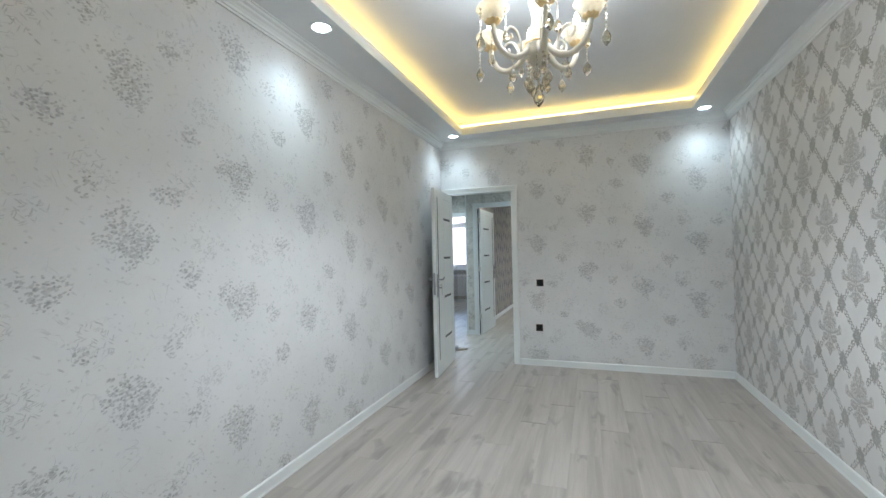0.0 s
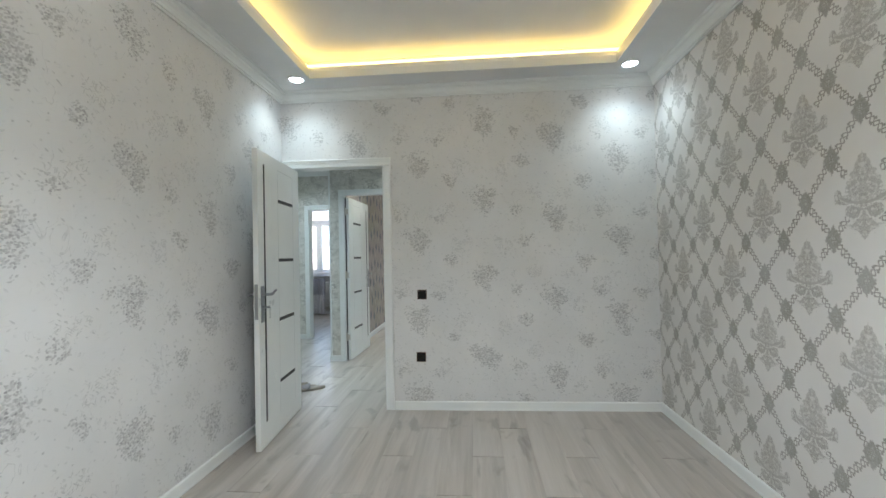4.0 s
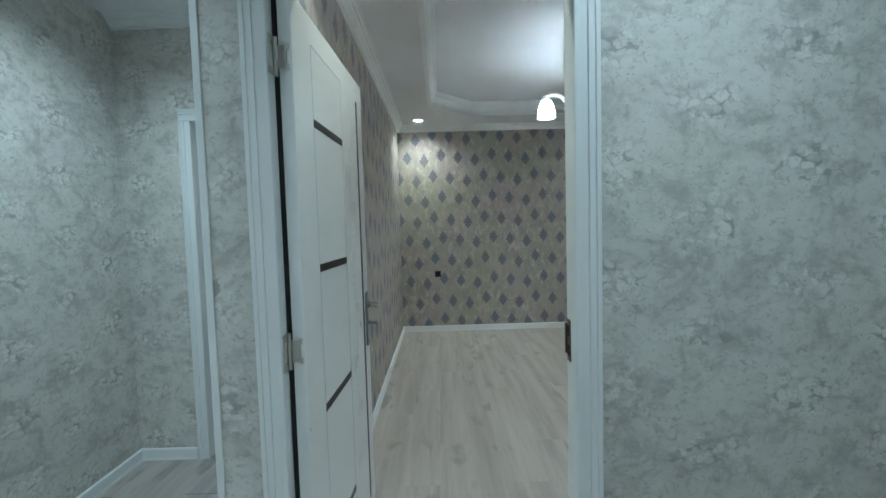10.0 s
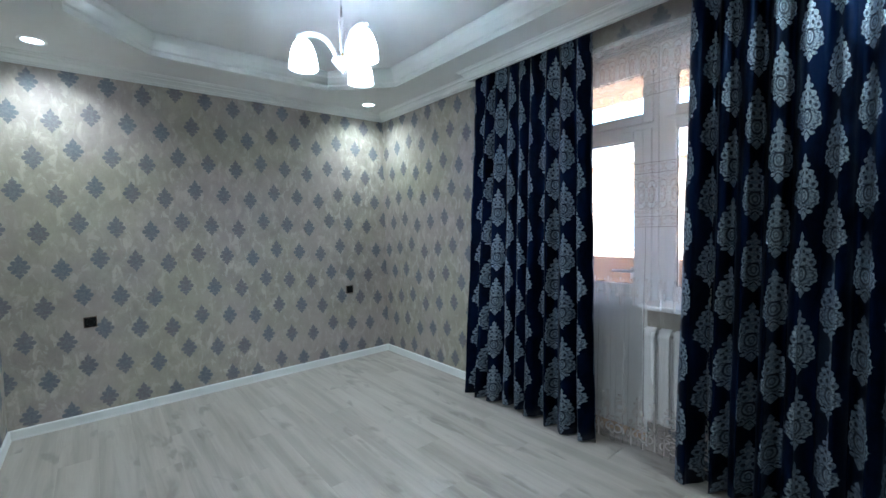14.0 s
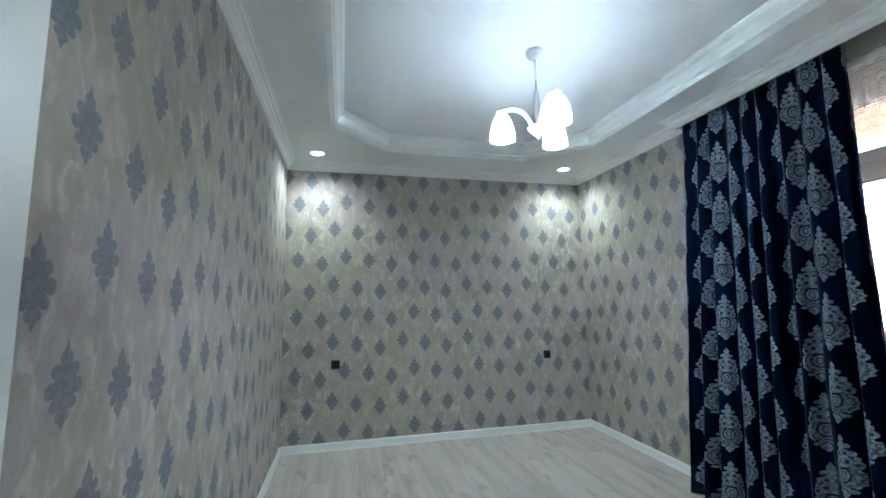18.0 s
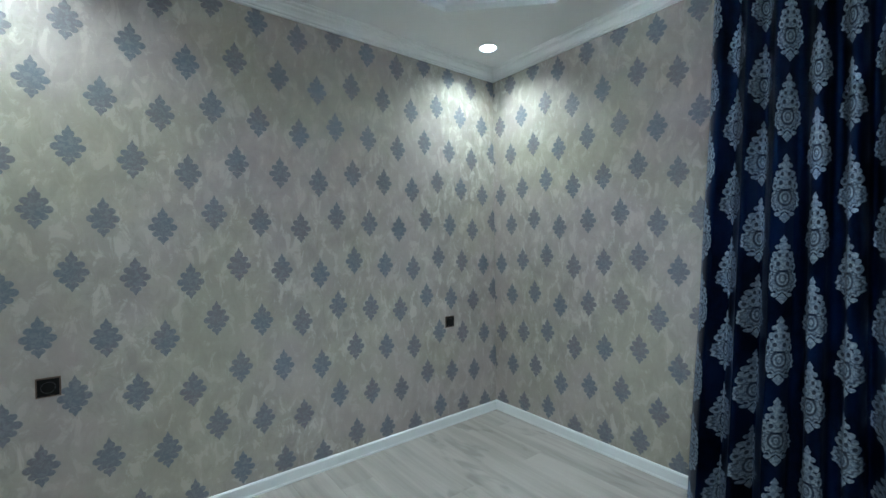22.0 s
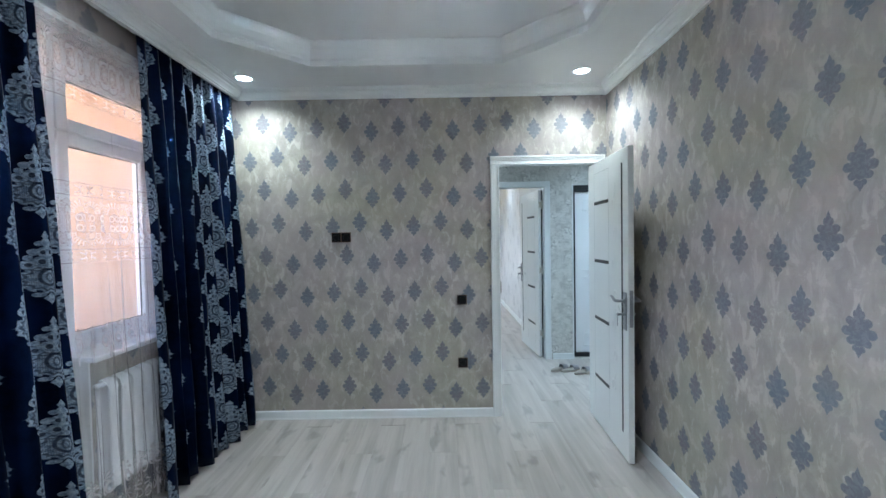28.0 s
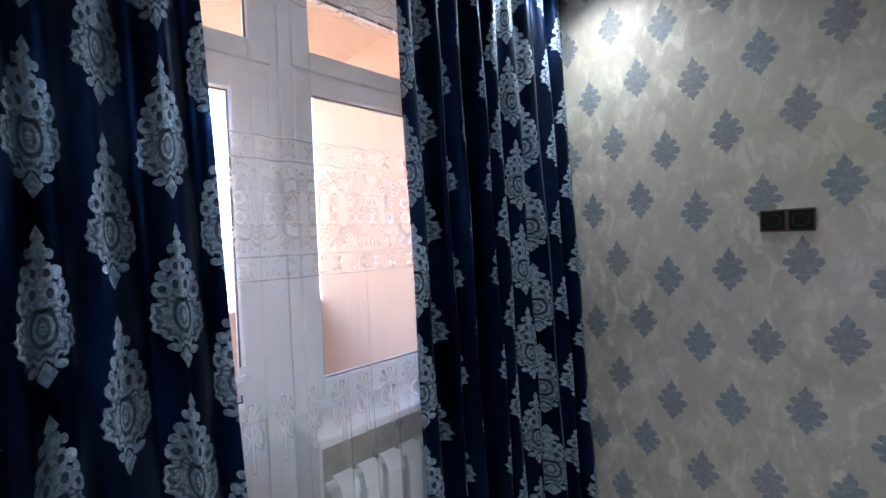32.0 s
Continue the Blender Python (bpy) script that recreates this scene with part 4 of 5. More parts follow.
def leaf(parent, m, label, seal):
    """A door leaf with black inlays, a carved spray, hinges and levers; its hinge is the local z axis, seal the side of the jamb."""
    ob = part("leaf", LEAF_MESH, None, parent, label, m=m)
    for side in (1, -1):
        y0, y1 = sorted((side * (LEAF_T / 2 - 0.002), side * (LEAF_T / 2 + 0.0012)))
        for z in (1.69, 1.255, 0.82, 0.37):
            boxes("inlay_bar", BLACK, [(0.15, 0.454, y0, y1, z - 0.012, z + 0.012)], ob, 0.0, "black glass bar")
        boxes("inlay_strip", BLACK, [(0.689, 0.711, y0, y1, 0.17, 1.91)], ob, 0.0, "long black glass strip")
        # grey strips instead of cut grooves: their shade is given as colour
        boxes("groove_shade_line", MATT_GREY, [(0.15, 0.454, *sorted((side * (LEAF_T / 2 - 0.001), side * (LEAF_T / 2 + 0.0006))), 1.915, 1.918)], ob)
        for gx in (0.146, 0.456):
            boxes("groove_shade_line", MATT_GREY, [(gx, gx + 0.0022, *sorted((side * (LEAF_T / 2 - 0.001), side * (LEAF_T / 2 + 0.0006))), 0.14, 1.915)], ob)
        part("carving", VINES[side], None, ob, "carved floral relief")
        for name, me in LOCKS[side, side == -seal]:
            part(name, me, None, ob, "brushed steel")
    # black strip: rubber seal, plus the hinge gap's shade put in as colour
    lo, hi = sorted((seal * (LEAF_T / 2 + 0.001), seal * (LEAF_T / 2 + 0.0145)))
    boxes("seal_and_gap_shade", MATT_BLACK, [(0.004, 0.030, lo, hi, 0.01, 1.998)], ob, 0.0, "black strip for the rubber seal and the shaded hinge gap")
    boxes("lock_face", STEEL, [(LEAF_W - 0.001, LEAF_W + 0.0015, -0.011, 0.011, 0.87, 1.10)], ob, 0.0, "steel lock face")
    boxes("latch", STEEL, [(LEAF_W, LEAF_W + 0.009, -0.007, 0.007, 1.015, 1.045)], ob, 0.002, "steel latch")
    for z in (0.29, 1.045, 1.825):
        bm = bmesh.new()
        g = seal * (LEAF_T / 2 + 0.006)
        tube(bm, [(-0.004, g, z - 0.05), (-0.004, g, z + 0.05)], 0.0055, 10)
        wing = sorted((g + seal * 0.003, g + seal * 0.0055))
        for row in ((-0.036, -0.004, *wing, z + 0.03, z + 0.05), (-0.036, -0.004, *wing, z - 0.05, z - 0.03), (-0.036, -0.028, *wing, z - 0.05, z + 0.05)):
            box(bm, *row, 0.0006)
        inner = sorted((g, g - seal * 0.030))
        box(bm, -0.0035, -0.0005, *inner, z - 0.030, z + 0.030, 0.0008)
        box(bm, -0.0035, -0.0005, *sorted((g - seal * 0.026, g - seal * 0.035)), z - 0.035, z - 0.018, 0.001)
        box(bm, -0.0035, -0.0005, *sorted((g - seal * 0.026, g - seal * 0.035)), z + 0.018, z + 0.035, 0.001)
        for dz in (-0.02, 0.02):
            tube(bm, [(-0.0030, g - seal * 0.02, z + dz), (-0.0055, g - seal * 0.02, z + dz)], 0.0035, 8)
        part("hinge", bm, NICKEL, ob, "worn nickel hinge")
    return ob


MATT_GREY = painted("groove_shade", (0.55, 0.56, 0.55), 0.5)
NICKEL = Mat("worn_nickel", 0.38, 1.0, (0.60, 0.57, 0.52)).m

door = thing("door_1", "white interior door standing open into the living room", "door", kind="structure")
casing(door, AN, -1, DOOR_A, "white stepped casing")
casing(door, HS, 1, DOOR_A, "white stepped casing")
lining(door, DOOR_A, AN, HS)
# hinged on the west jamb, opened a little past square
ANG_A = math.degrees(math.atan2(-0.80, 0.067))
leaf(door, pose(DOOR_A[0] + 0.034, AN + 0.004, 0, 0, 0, ANG_A), "open white leaf with black inlays", -1)
boxes("strike", STEEL, [(DOOR_A[1] - 0.0015, DOOR_A[1], 0.03, 0.055, 0.93, 1.13)], door, 0.0, "steel strike plate")

door = thing("door_2", "white interior door standing open into the bedroom", "door", kind="structure")
casing(door, HN, -1, DOOR_B, "white stepped casing")
casing(door, BS, 1, DOOR_B, "white stepped casing")
lining(door, DOOR_B, HN, BS)
ANG_B = math.degrees(math.atan2(0.80, 0.033))
leaf(door, pose(0.0715, 1.60, 0, 0, 0, ANG_B), "open white leaf with black inlays", 1)
boxes("strike", BRONZE, [(DOOR_B[1] - 0.002, DOOR_B[1], BS - 0.022, BS + 0.006, 0.987, 1.104), (DOOR_B[1] - 0.006, DOOR_B[1], BS + 0.004, BS + 0.016, 1.005, 1.09)], door, 0.0, "dark steel strike plate")
# no holes are cut: black blocks paint the shade inside two strike holes
boxes("hole_shade", MATT_BLACK, [(DOOR_B[1] - 0.003, DOOR_B[1] - 0.001, BS - 0.016, BS - 0.001, 1.002, 1.032), (DOOR_B[1] - 0.003, DOOR_B[1] - 0.001, BS - 0.016, BS - 0.001, 1.058, 1.088)], door)

door = thing("door_3", "white cased opening to the kitchen", "door", kind="structure")
casing(door, 2.97, -1, DOOR_K, "white stepped casing")
casing(door, KY0, 1, DOOR_K, "white stepped casing")
lining(door, DOOR_K, 2.97, KY0)

# plastic bathroom door in the west hall wall
door = thing("door_4", "closed white plastic door with two frosted panels", "door", kind="structure")
y0, y1, zt = 1.13, 1.895, 2.05
for name, row in (("frame_side", (HW - 0.05, HW + 0.012, y0, y0 + 0.05, 0, zt)), ("frame_side", (HW - 0.05, HW + 0.012, y1 - 0.05, y1, 0, zt)), ("frame_head", (HW - 0.05, HW + 0.012, y0 + 0.05, y1 - 0.05, zt - 0.05, zt)), ("threshold", (HW - 0.05, HW + 0.012, y0 + 0.05, y1 - 0.05, 0, 0.035))):
    boxes(name, PVC, [row], door, 0.004)
sy0, sy1 = y0 + 0.052, y1 - 0.052
sash = boxes("sash", PVC, [(HW - 0.03, HW + 0.026, sy0, sy0 + 0.095, 0.04, zt - 0.055), (HW - 0.03, HW + 0.026, sy1 - 0.095, sy1, 0.04, zt - 0.055),
                           (HW - 0.03, HW + 0.026, sy0 + 0.095, sy1 - 0.095, zt - 0.155, zt - 0.055), (HW - 0.03, HW + 0.026, sy0 + 0.095, sy1 - 0.095, 0.715, 0.785), (HW - 0.03, HW + 0.026, sy0 + 0.095, sy1 - 0.095, 0.04, 0.14)], door, 0.006)
for za, zb in ((0.785, zt - 0.155), (0.14, 0.715)):
    boxes("panel", PANEL, [(HW - 0.012, HW + 0.002, sy0 + 0.095, sy1 - 0.095, za, zb)], sash, 0.0, "frosted panel")
    a, b, c, d = sy0 + 0.095, sy1 - 0.095, za, zb
    boxes("gasket", MATT_BLACK, [(HW + 0.002, HW + 0.007, a, a + 0.005, c, d), (HW + 0.002, HW + 0.007, b - 0.005, b, c, d), (HW + 0.002, HW + 0.007, a + 0.005, b - 0.005, c, c + 0.005), (HW + 0.002, HW + 0.007, a + 0.005, b - 0.005, d - 0.005, d)], sash, 0.0, "black rubber gasket")
for z in (1.82, 1.05, 0.3):
    boxes("hinge", PVC, [(HW + 0.012, HW + 0.034, y1 - 0.03, y1 - 0.012, z - 0.05, z + 0.05)], door, 0.004)
bm = bmesh.new()
box(bm, HW + 0.026, HW + 0.034, sy0 + 0.03, sy0 + 0.06, 0.95, 1.16, 0.003)
tube(bm, [(HW + 0.03, sy0 + 0.045, 1.06), (HW + 0.075, sy0 + 0.045, 1.06), (HW + 0.08, sy0 + 0.06, 1.06), (HW + 0.08, sy0 + 0.16, 1.055)], 0.009, 10)
part("door_handle", bm, PVC, sash, "white lever handle")

# entrance door in the south hall wall
door = thing("door_5", "closed white steel entrance door in a black frame", "door", kind="structure")
ex0, ex1, yd = -1.18, -0.255, HS - 0.03
for name, row in (("frame_side", (ex0, ex0 + 0.022, mid, HS - 0.004, 0.02, 2.04)), ("frame_side", (ex1 - 0.022, ex1, mid, HS - 0.004, 0.02, 2.04)), ("frame_head", (ex0 + 0.022, ex1 - 0.022, mid, HS - 0.004, 1.965, 2.04)), ("threshold", (ex0 + 0.022, ex1 - 0.022, mid, HS - 0.004, 0.02, 0.07))):
    boxes(name, MATT_BLACK, [row], door, 0.002, "black steel frame")
for row in ((ex0 - 0.03, ex0, HS - 0.002, HS + 0.01, 0.0, 2.05), (ex1, ex1 + 0.015, HS - 0.002, HS + 0.008, 0.0, 2.05)):
    boxes("trim_strip", TRIM, [row], door, 0.002)
slab = boxes("slab", PVC, [(ex0 + 0.024, ex1 - 0.024, yd - 0.05, yd, 0.072, 1.963)], door, 0.004, "white embossed door panel")
bm = bmesh.new()
cx, cz = (ex0 + ex1) / 2, 1.0
for rx, rz, r in ((0.27, 0.22, 0.009), (0.22, 0.17, 0.007), (0.14, 0.10, 0.006)):
    tube(bm, [(cx + rx * math.cos(a), yd, cz + rz * math.sin(a)) for a in (k / 36 * 6.2832 for k in range(37))], r, 6, False)
for z in (0.96, 1.04):
    for a, b in ((ex0 + 0.10, cx - 0.24), (cx + 0.24, ex1 - 0.10)):
        tube(bm, [(a, yd, z), (b, yd, z)], 0.006, 6)
for za, zb in ((0.15, 0.30), (1.75, 1.88)):
    tube(bm, [(ex0 + 0.12, yd, za), (ex1 - 0.12, yd, za), (ex1 - 0.12, yd, zb), (ex0 + 0.12, yd, zb), (ex0 + 0.12, yd, za)], 0.006, 6, False)
part("embossing", bm, PVC, slab, "raised oval ornament", True)
bm = bmesh.new()
tube(bm, [(-0.60, yd - 0.002, 1.53), (-0.60, yd + 0.008, 1.53)], 0.011, 14)
part("peephole", bm, BLACK, slab, "dark peephole")
bm = bmesh.new()
box(bm, ex0 + 0.06, ex0 + 0.10, yd, yd + 0.01, 0.92, 1.18, 0.003)
tube(bm, [(ex0 + 0.08, yd + 0.005, 1.08), (ex0 + 0.08, yd + 0.05, 1.08), (ex0 + 0.10, yd + 0.055, 1.08), (ex0 + 0.20, yd + 0.053, 1.075)], 0.009, 10)
part("door_handle", bm, STEEL, slab, "steel lever")


# ---- switches and sockets ----
def switch(at, turn, double, socket, label, category):
    """A black plate with a bronze rim; local +y looks into the room."""
    w = 0.155 if double else 0.078
    ob = thing("socket" if socket else "light_switch", label, category, "black switches and sockets", m=pose(*at, 0, 0, turn))
    boxes("rim", BRONZE, [(-w / 2, w / 2, 0.0, 0.007, -0.040, 0.040)], ob, 0.002, "dark bronze rim")
    for c in ((-w / 4, w / 4) if double else (0.0,)):
        boxes("plate", BLACK, [(c - 0.034, c + 0.034, 0.006, 0.011, -0.035, 0.035)], ob, 0.002, "black glossy plate")
        if socket:
            bm = bmesh.new()
            turned(bm, [(0.0, 0.0), (0.021, 0.0), (0.022, 0.006), (0.024, 0.006), (0.024, 0.0)], 18)
            bmesh.ops.transform(bm, matrix=pose(c, 0.0085, 0.0, -90), verts=bm.verts)
            part("well", bm, MATT_BLACK, ob, "round socket well")
        else:
            boxes("rocker", BLACK, [(c - 0.027, c + 0.027, 0.009, 0.0145, -0.030, 0.024)], ob, 0.002, "black rocker")
    return ob


switch((1.178, AN, 0.945), 180, False, False, "black light switch with a bronze rim on the floral wall", "light switch")
switch((1.162, AN, 0.432), 180, False, True, "black socket with a bronze rim low on the floral wall", "socket")
switch((AE, -2.913, 1.19), 90, True, True, "double black socket on the trellis papered wall", "socket")
switch((AE, -2.90, 0.415), 90, False, True, "black socket low on the trellis papered wall", "socket")
switch((0.422, BN, 0.747), 180, False, True, "black socket on the bedroom end wall", "socket")
switch((2.538, BN, 0.749), 180, False, False, "black switch near the corner of the bedroom end wall", "light switch")
switch((1.125, BS, 0.949), 0, False, False, "black light switch beside the bedroom door", "light switch")
switch((1.125, BS, 0.440), 0, False, True, "black socket below the switch beside the bedroom door", "socket")
switch((2.085, BS, 1.465), 0, True, True, "double black socket at television height on the bedroom wall", "socket")

box_ob = thing("fuse_box", "black fuse box above the entrance door", "fuse box", m=pose(-0.575, HS, 2.225))
boxes("case", MATT_BLACK, [(-0.125, 0.125, 0.0, 0.05, -0.09, 0.09)], box_ob, 0.006)
boxes("lid", BLACK, [(-0.115, 0.115, 0.05, 0.062, -0.08, 0.08)], box_ob, 0.005, "glossy smoked lid")
bm = bmesh.new()
tube(bm, [(0.0, 0.064, 0.02), (0.04, 0.07, 0.02), (0.055, 0.068, 0.03), (0.05, 0.066, 0.045)], 0.004, 6)
part("cable", bm, PVC, box_ob, "short white cable end")


# ---- spotlights ----
def spotlight(x, y, z, watts, label, color=SPOT_COLOR, spread=146, k=1.0):
    ob = thing("ceiling_spotlight", label, "spotlight", "ceiling spotlights", m=pose(x, y, z))
    bm = bmesh.new()
    turned(bm, [(0.053 * k, 0.002), (0.053 * k, -0.003), (0.060 * k, -0.007), (0.072 * k, -0.004), (0.073 * k, 0.002)], 24)
    part("ring", bm, TRIM, ob, "white rim", True)
    bm = bmesh.new()
    turned(bm, [(0.0, -0.004), (0.04 * k, -0.0035), (0.0525 * k, 0.0)], 24)
    part("lens", bm, DISC, ob, "glowing lens", True)
    d = bpy.data.lights.new("spot_lamp", "SPOT")
    d.energy, d.spot_size, d.spot_blend, d.shadow_soft_size, d.color = watts, radians(spread), 1.0, 0.035, color
    new("spot_lamp", d).matrix_basis = pose(x, y, z - 0.012)


for x, y in ((0.26, -0.28), (2.80, -0.25), (0.26, -2.80), (2.80, -2.80), (0.26, -5.25), (2.80, -5.25)):
    spotlight(x, y, A_CEIL, SPOT_A, "lit round ceiling spotlight in the living room border", SPOT_COLOR, 130)
for x, y in ((0.24, 5.575), (2.67, 5.59), (2.70, 1.915), (0.25, 1.945)):
    spotlight(x, y, B_CEIL, SPOT_B, "lit round ceiling spotlight in the bedroom border", SPOT_WARM)
for x, y in ((-0.765, 2.24), (1.12, 1.0), (-0.765, 0.75)):
    spotlight(x, y, H_CEIL, SPOT_H, "lit small round ceiling spotlight in the hall", (0.76, 0.93, 1.0), 146, 0.6)


# ---- living room chandelier ----
CHX, CHY = 1.51, -2.79
lamp_ob = thing("chandelier", "cream and gold chandelier with candle bulbs and smoky crystal drops", "chandelier", m=pose(CHX, CHY, 0))
bm = bmesh.new()
turned(bm, [(0.0, A_TOP), (0.065, A_TOP), (0.062, A_TOP - 0.02), (0.03, A_TOP - 0.045), (0.012, A_TOP - 0.05), (0.0, A_TOP - 0.05)], 24)
part("canopy", bm, GOLD, lamp_ob, "gold ceiling cup", True)
bm = bmesh.new()
turned(bm, [(0.0, 2.80), (0.008, 2.80), (0.008, 2.70), (0.03, 2.69), (0.048, 2.62), (0.044, 2.56), (0.030, 2.49), (0.024, 2.45), (0.034, 2.41), (0.040, 2.38), (0.028, 2.35), (0.026, 2.33), (0.0, 2.33)], 20)
part("column", bm, CREAM, lamp_ob, "cream turned column", True)
bm = bmesh.new()
turned(bm, [(0.0, 2.335), (0.05, 2.332), (0.062, 2.325), (0.06, 2.312), (0.058, 2.29), (0.045, 2.25), (0.022, 2.228), (0.012, 2.222), (0.0, 2.215)], 24)
part("bowl", bm, CREAM, lamp_ob, "fluted cream bowl", True)
bm = bmesh.new()
turned(bm, [(0.0, 2.342), (0.056, 2.340), (0.066, 2.332), (0.064, 2.324), (0.0, 2.322)], 24)
part("collar", bm, GOLD, lamp_ob, "gold collar", True)


def drop_string(at, length, size):
    bm = bmesh.new()
    n = max(2, int(length / 0.018))
    prof, r, cell = [(0.0, 0.0)], 0.0062, length / n
    for k in range(n):
        mid_z = -(k + 0.5) * cell
        prof += [(0.0011, mid_z + r * 1.05), (r, mid_z + 0.3 * r), (r, mid_z - 0.3 * r), (0.0011, mid_z - r * 1.05)]
    prof += [(0.0011, -length), (size * 0.28, -length - size * 0.35), (size * 0.5, -length - size * 0.9), (size * 0.42, -length - size * 1.3), (0, -length - size * 1.75)]
    turned(bm, prof, 7, at)
    return bm


CR = 0.258
arm_pts = [(0.045, 2.32), (0.08, 2.275), (0.125, 2.245), (0.175, 2.242), (0.225, 2.275), (0.25, 2.33), (CR, 2.385)]
def smooth_pts(pts, n=4):
    out = []
    for i in range(len(pts) - 1):
        p0, p1, p2, p3 = (pts[max(0, min(len(pts) - 1, i + k))] for k in (-1, 0, 1, 2))
        for k in range(n):
            t = k / n
            out.append(tuple(0.5 * (2 * b + (c - a) * t + (2 * a - 5 * b + 4 * c - d) * t * t + (3 * b - a - 3 * c + d) * t ** 3) for a, b, c, d in zip(p0, p1, p2, p3)))
    return out + [pts[-1]]


bm = bmesh.new()
sp = smooth_pts(arm_pts)
tube(bm, [(r, 0, z) for r, z in sp], [0.0165 - 0.004 * k / len(sp) for k in range(len(sp))], 12)
scroll = smooth_pts([(0.10, 2.275), (0.105, 2.33), (0.13, 2.375), (0.165, 2.38), (0.185, 2.35), (0.17, 2.325), (0.152, 2.335), (0.158, 2.352)])
tube(bm, [(r, 0, z) for r, z in scroll], 0.007, 8)
ARM = mesh_of("arm", bm, CREAM, True)
bm = bmesh.new()
turned(bm, [(0.0, 2.385), (0.022, 2.385), (0.046, 2.398), (0.058, 2.42), (0.064, 2.440), (0.078, 2.447), (0.076, 2.452), (0.060, 2.445), (0.046, 2.422), (0.014, 2.42), (0.0, 2.42)], 32, (CR, 0, 0))
for v in bm.verts:
    a = math.atan2(v.co.y, v.co.x - CR)
    r = math.hypot(v.co.y, v.co.x - CR)
    if r > 0.07:
        v.co.z += 0.006 * math.sin(a * 16)
CUP = mesh_of("cup", bm, OPAL, True)
bm = bmesh.new()
turned(bm, [(0.0, 2.372), (0.016, 2.373), (0.028, 2.379), (0.037, 2.388), (0.0385, 2.390), (0.033, 2.388), (0.025, 2.384), (0.0, 2.380)], 40, (CR, 0, 0))
for v in bm.verts:
    a = math.atan2(v.co.y, v.co.x - CR)
    if math.hypot(v.co.y, v.co.x - CR) > 0.035:
        v.co.z += 0.010 * abs(math.sin(a * 5)) - 0.006
FILIGREE = mesh_of("filigree", bm, GOLD, True)
bm = bmesh.new()
turned(bm, [(0.0, 2.42), (0.0135, 2.42), (0.0135, 2.475), (0.0, 2.475)], 14, (CR, 0, 0))
CANDLE = mesh_of("candle", bm, TRIM, True)
bm = bmesh.new()
turned(bm, [(0.0, 2.475), (0.012, 2.476), (0.017, 2.49), (0.0185, 2.505), (0.014, 2.525), (0.006, 2.545), (0.0, 2.555)], 14, (CR, 0, 0))
FLAME = mesh_of("candle_bulb", bm, BULB, True)
STRINGS = [mesh_of("crystal_drop", drop_string(at, ln, s), CRYSTAL) for at, ln, s in (((0.325, 0.0, 2.44), 0.135, 0.046), ((0.225, 0.055, 2.44), 0.11, 0.038), ((0.150, 0.0, 2.235), 0.05, 0.040))]
for k in range(6):
    turn = pose(0, 0, 0, 0, 0, 60 * k + 45)
    arm = part("arm", ARM, None, lamp_ob, "cream scrolled arm", m=turn)
    part("cup", CUP, None, arm, "cream scalloped cup")
    part("filigree", FILIGREE, None, arm, "gold leaf collar")
    part("candle", CANDLE, None, arm)
    part("candle_bulb", FLAME, None, arm, "lit candle bulb")
    for s in STRINGS:
        part("crystal_drop", s, None, arm, "smoky crystal drop")
for k in range(8):
    a = k * math.pi / 4
    part("crystal_drop", drop_string((0.052 * math.cos(a), 0.052 * math.sin(a), 2.30 - (k % 2) * 0.02), 0.10 + (k % 3) * 0.018, 0.040), CRYSTAL, lamp_ob, "smoky crystal drop")
part("crystal_drop", drop_string((0, 0, 2.215), 0.10, 0.056), CRYSTAL, lamp_ob, "large smoky crystal drop")
for k in range(6):
    a = math.radians(60 * k + 45)
    d = bpy.data.lights.new("chandelier_lamp", "POINT")
    d.energy, d.shadow_soft_size, d.color = CHAND_W, 0.05, BULB_COLOR
    new("chandelier_lamp", d).location = (CHX + CR * math.cos(a), CHY + CR * math.sin(a), 2.53)
# added spot with no fitting of its own; brightens floor and lower walls
d = bpy.data.lights.new("floor_fill_lamp", "SPOT")
d.energy, d.spot_size, d.spot_blend, d.shadow_soft_size, d.color = FLOOR_FILL, radians(172), 0.6, 0.15, BULB_COLOR
new("floor_fill_lamp", d).matrix_basis = pose(CHX, CHY, 1.95)


# ---- bedroom pendant ----
LX, LY = 1.57, 3.96
lamp_ob = thing("pendant_lamp", "white three-armed pendant lamp with lit opal glass shades", "lamp", m=pose(LX, LY, 0))
bm = bmesh.new()
turned(bm, [(0.0, B_TOP), (0.05, B_TOP), (0.05, B_TOP - 0.018), (0.036, B_TOP - 0.042), (0.012, B_TOP - 0.052), (0.0, B_TOP - 0.052)], 24)
part("canopy", bm, TRIM, lamp_ob, "white ceiling cup", True)
bm = bmesh.new()
tube(bm, [(0, 0, B_TOP - 0.05), (0, 0, 2.52)], 0.005, 10)
part("rod", bm, CHROME, lamp_ob, "thin metal rod", True)
bm = bmesh.new()
turned(bm, [(0.0, 2.535), (0.008, 2.535), (0.014, 2.52), (0.017, 2.45), (0.014, 2.36), (0.010, 2.345), (0.0, 2.345)], 16)
part("stem", bm, TRIM, lamp_ob, "white tapered stem", True)
bm = bmesh.new()
turned(bm, [(0.0, 2.35), (0.009, 2.35), (0.009, 2.312), (0.0, 2.312)], 12)
part("ferrule", bm, GOLD, lamp_ob, "brass ferrule", True)
bm = bmesh.new()
turned(bm, [(0.0, 2.315), (0.056, 2.312), (0.060, 2.305), (0.052, 2.292), (0.022, 2.255), (0.010, 2.248), (0.008, 2.238), (0.0, 2.236)], 24)
part("hub", bm, TRIM, lamp_ob, "white cone hub", True)
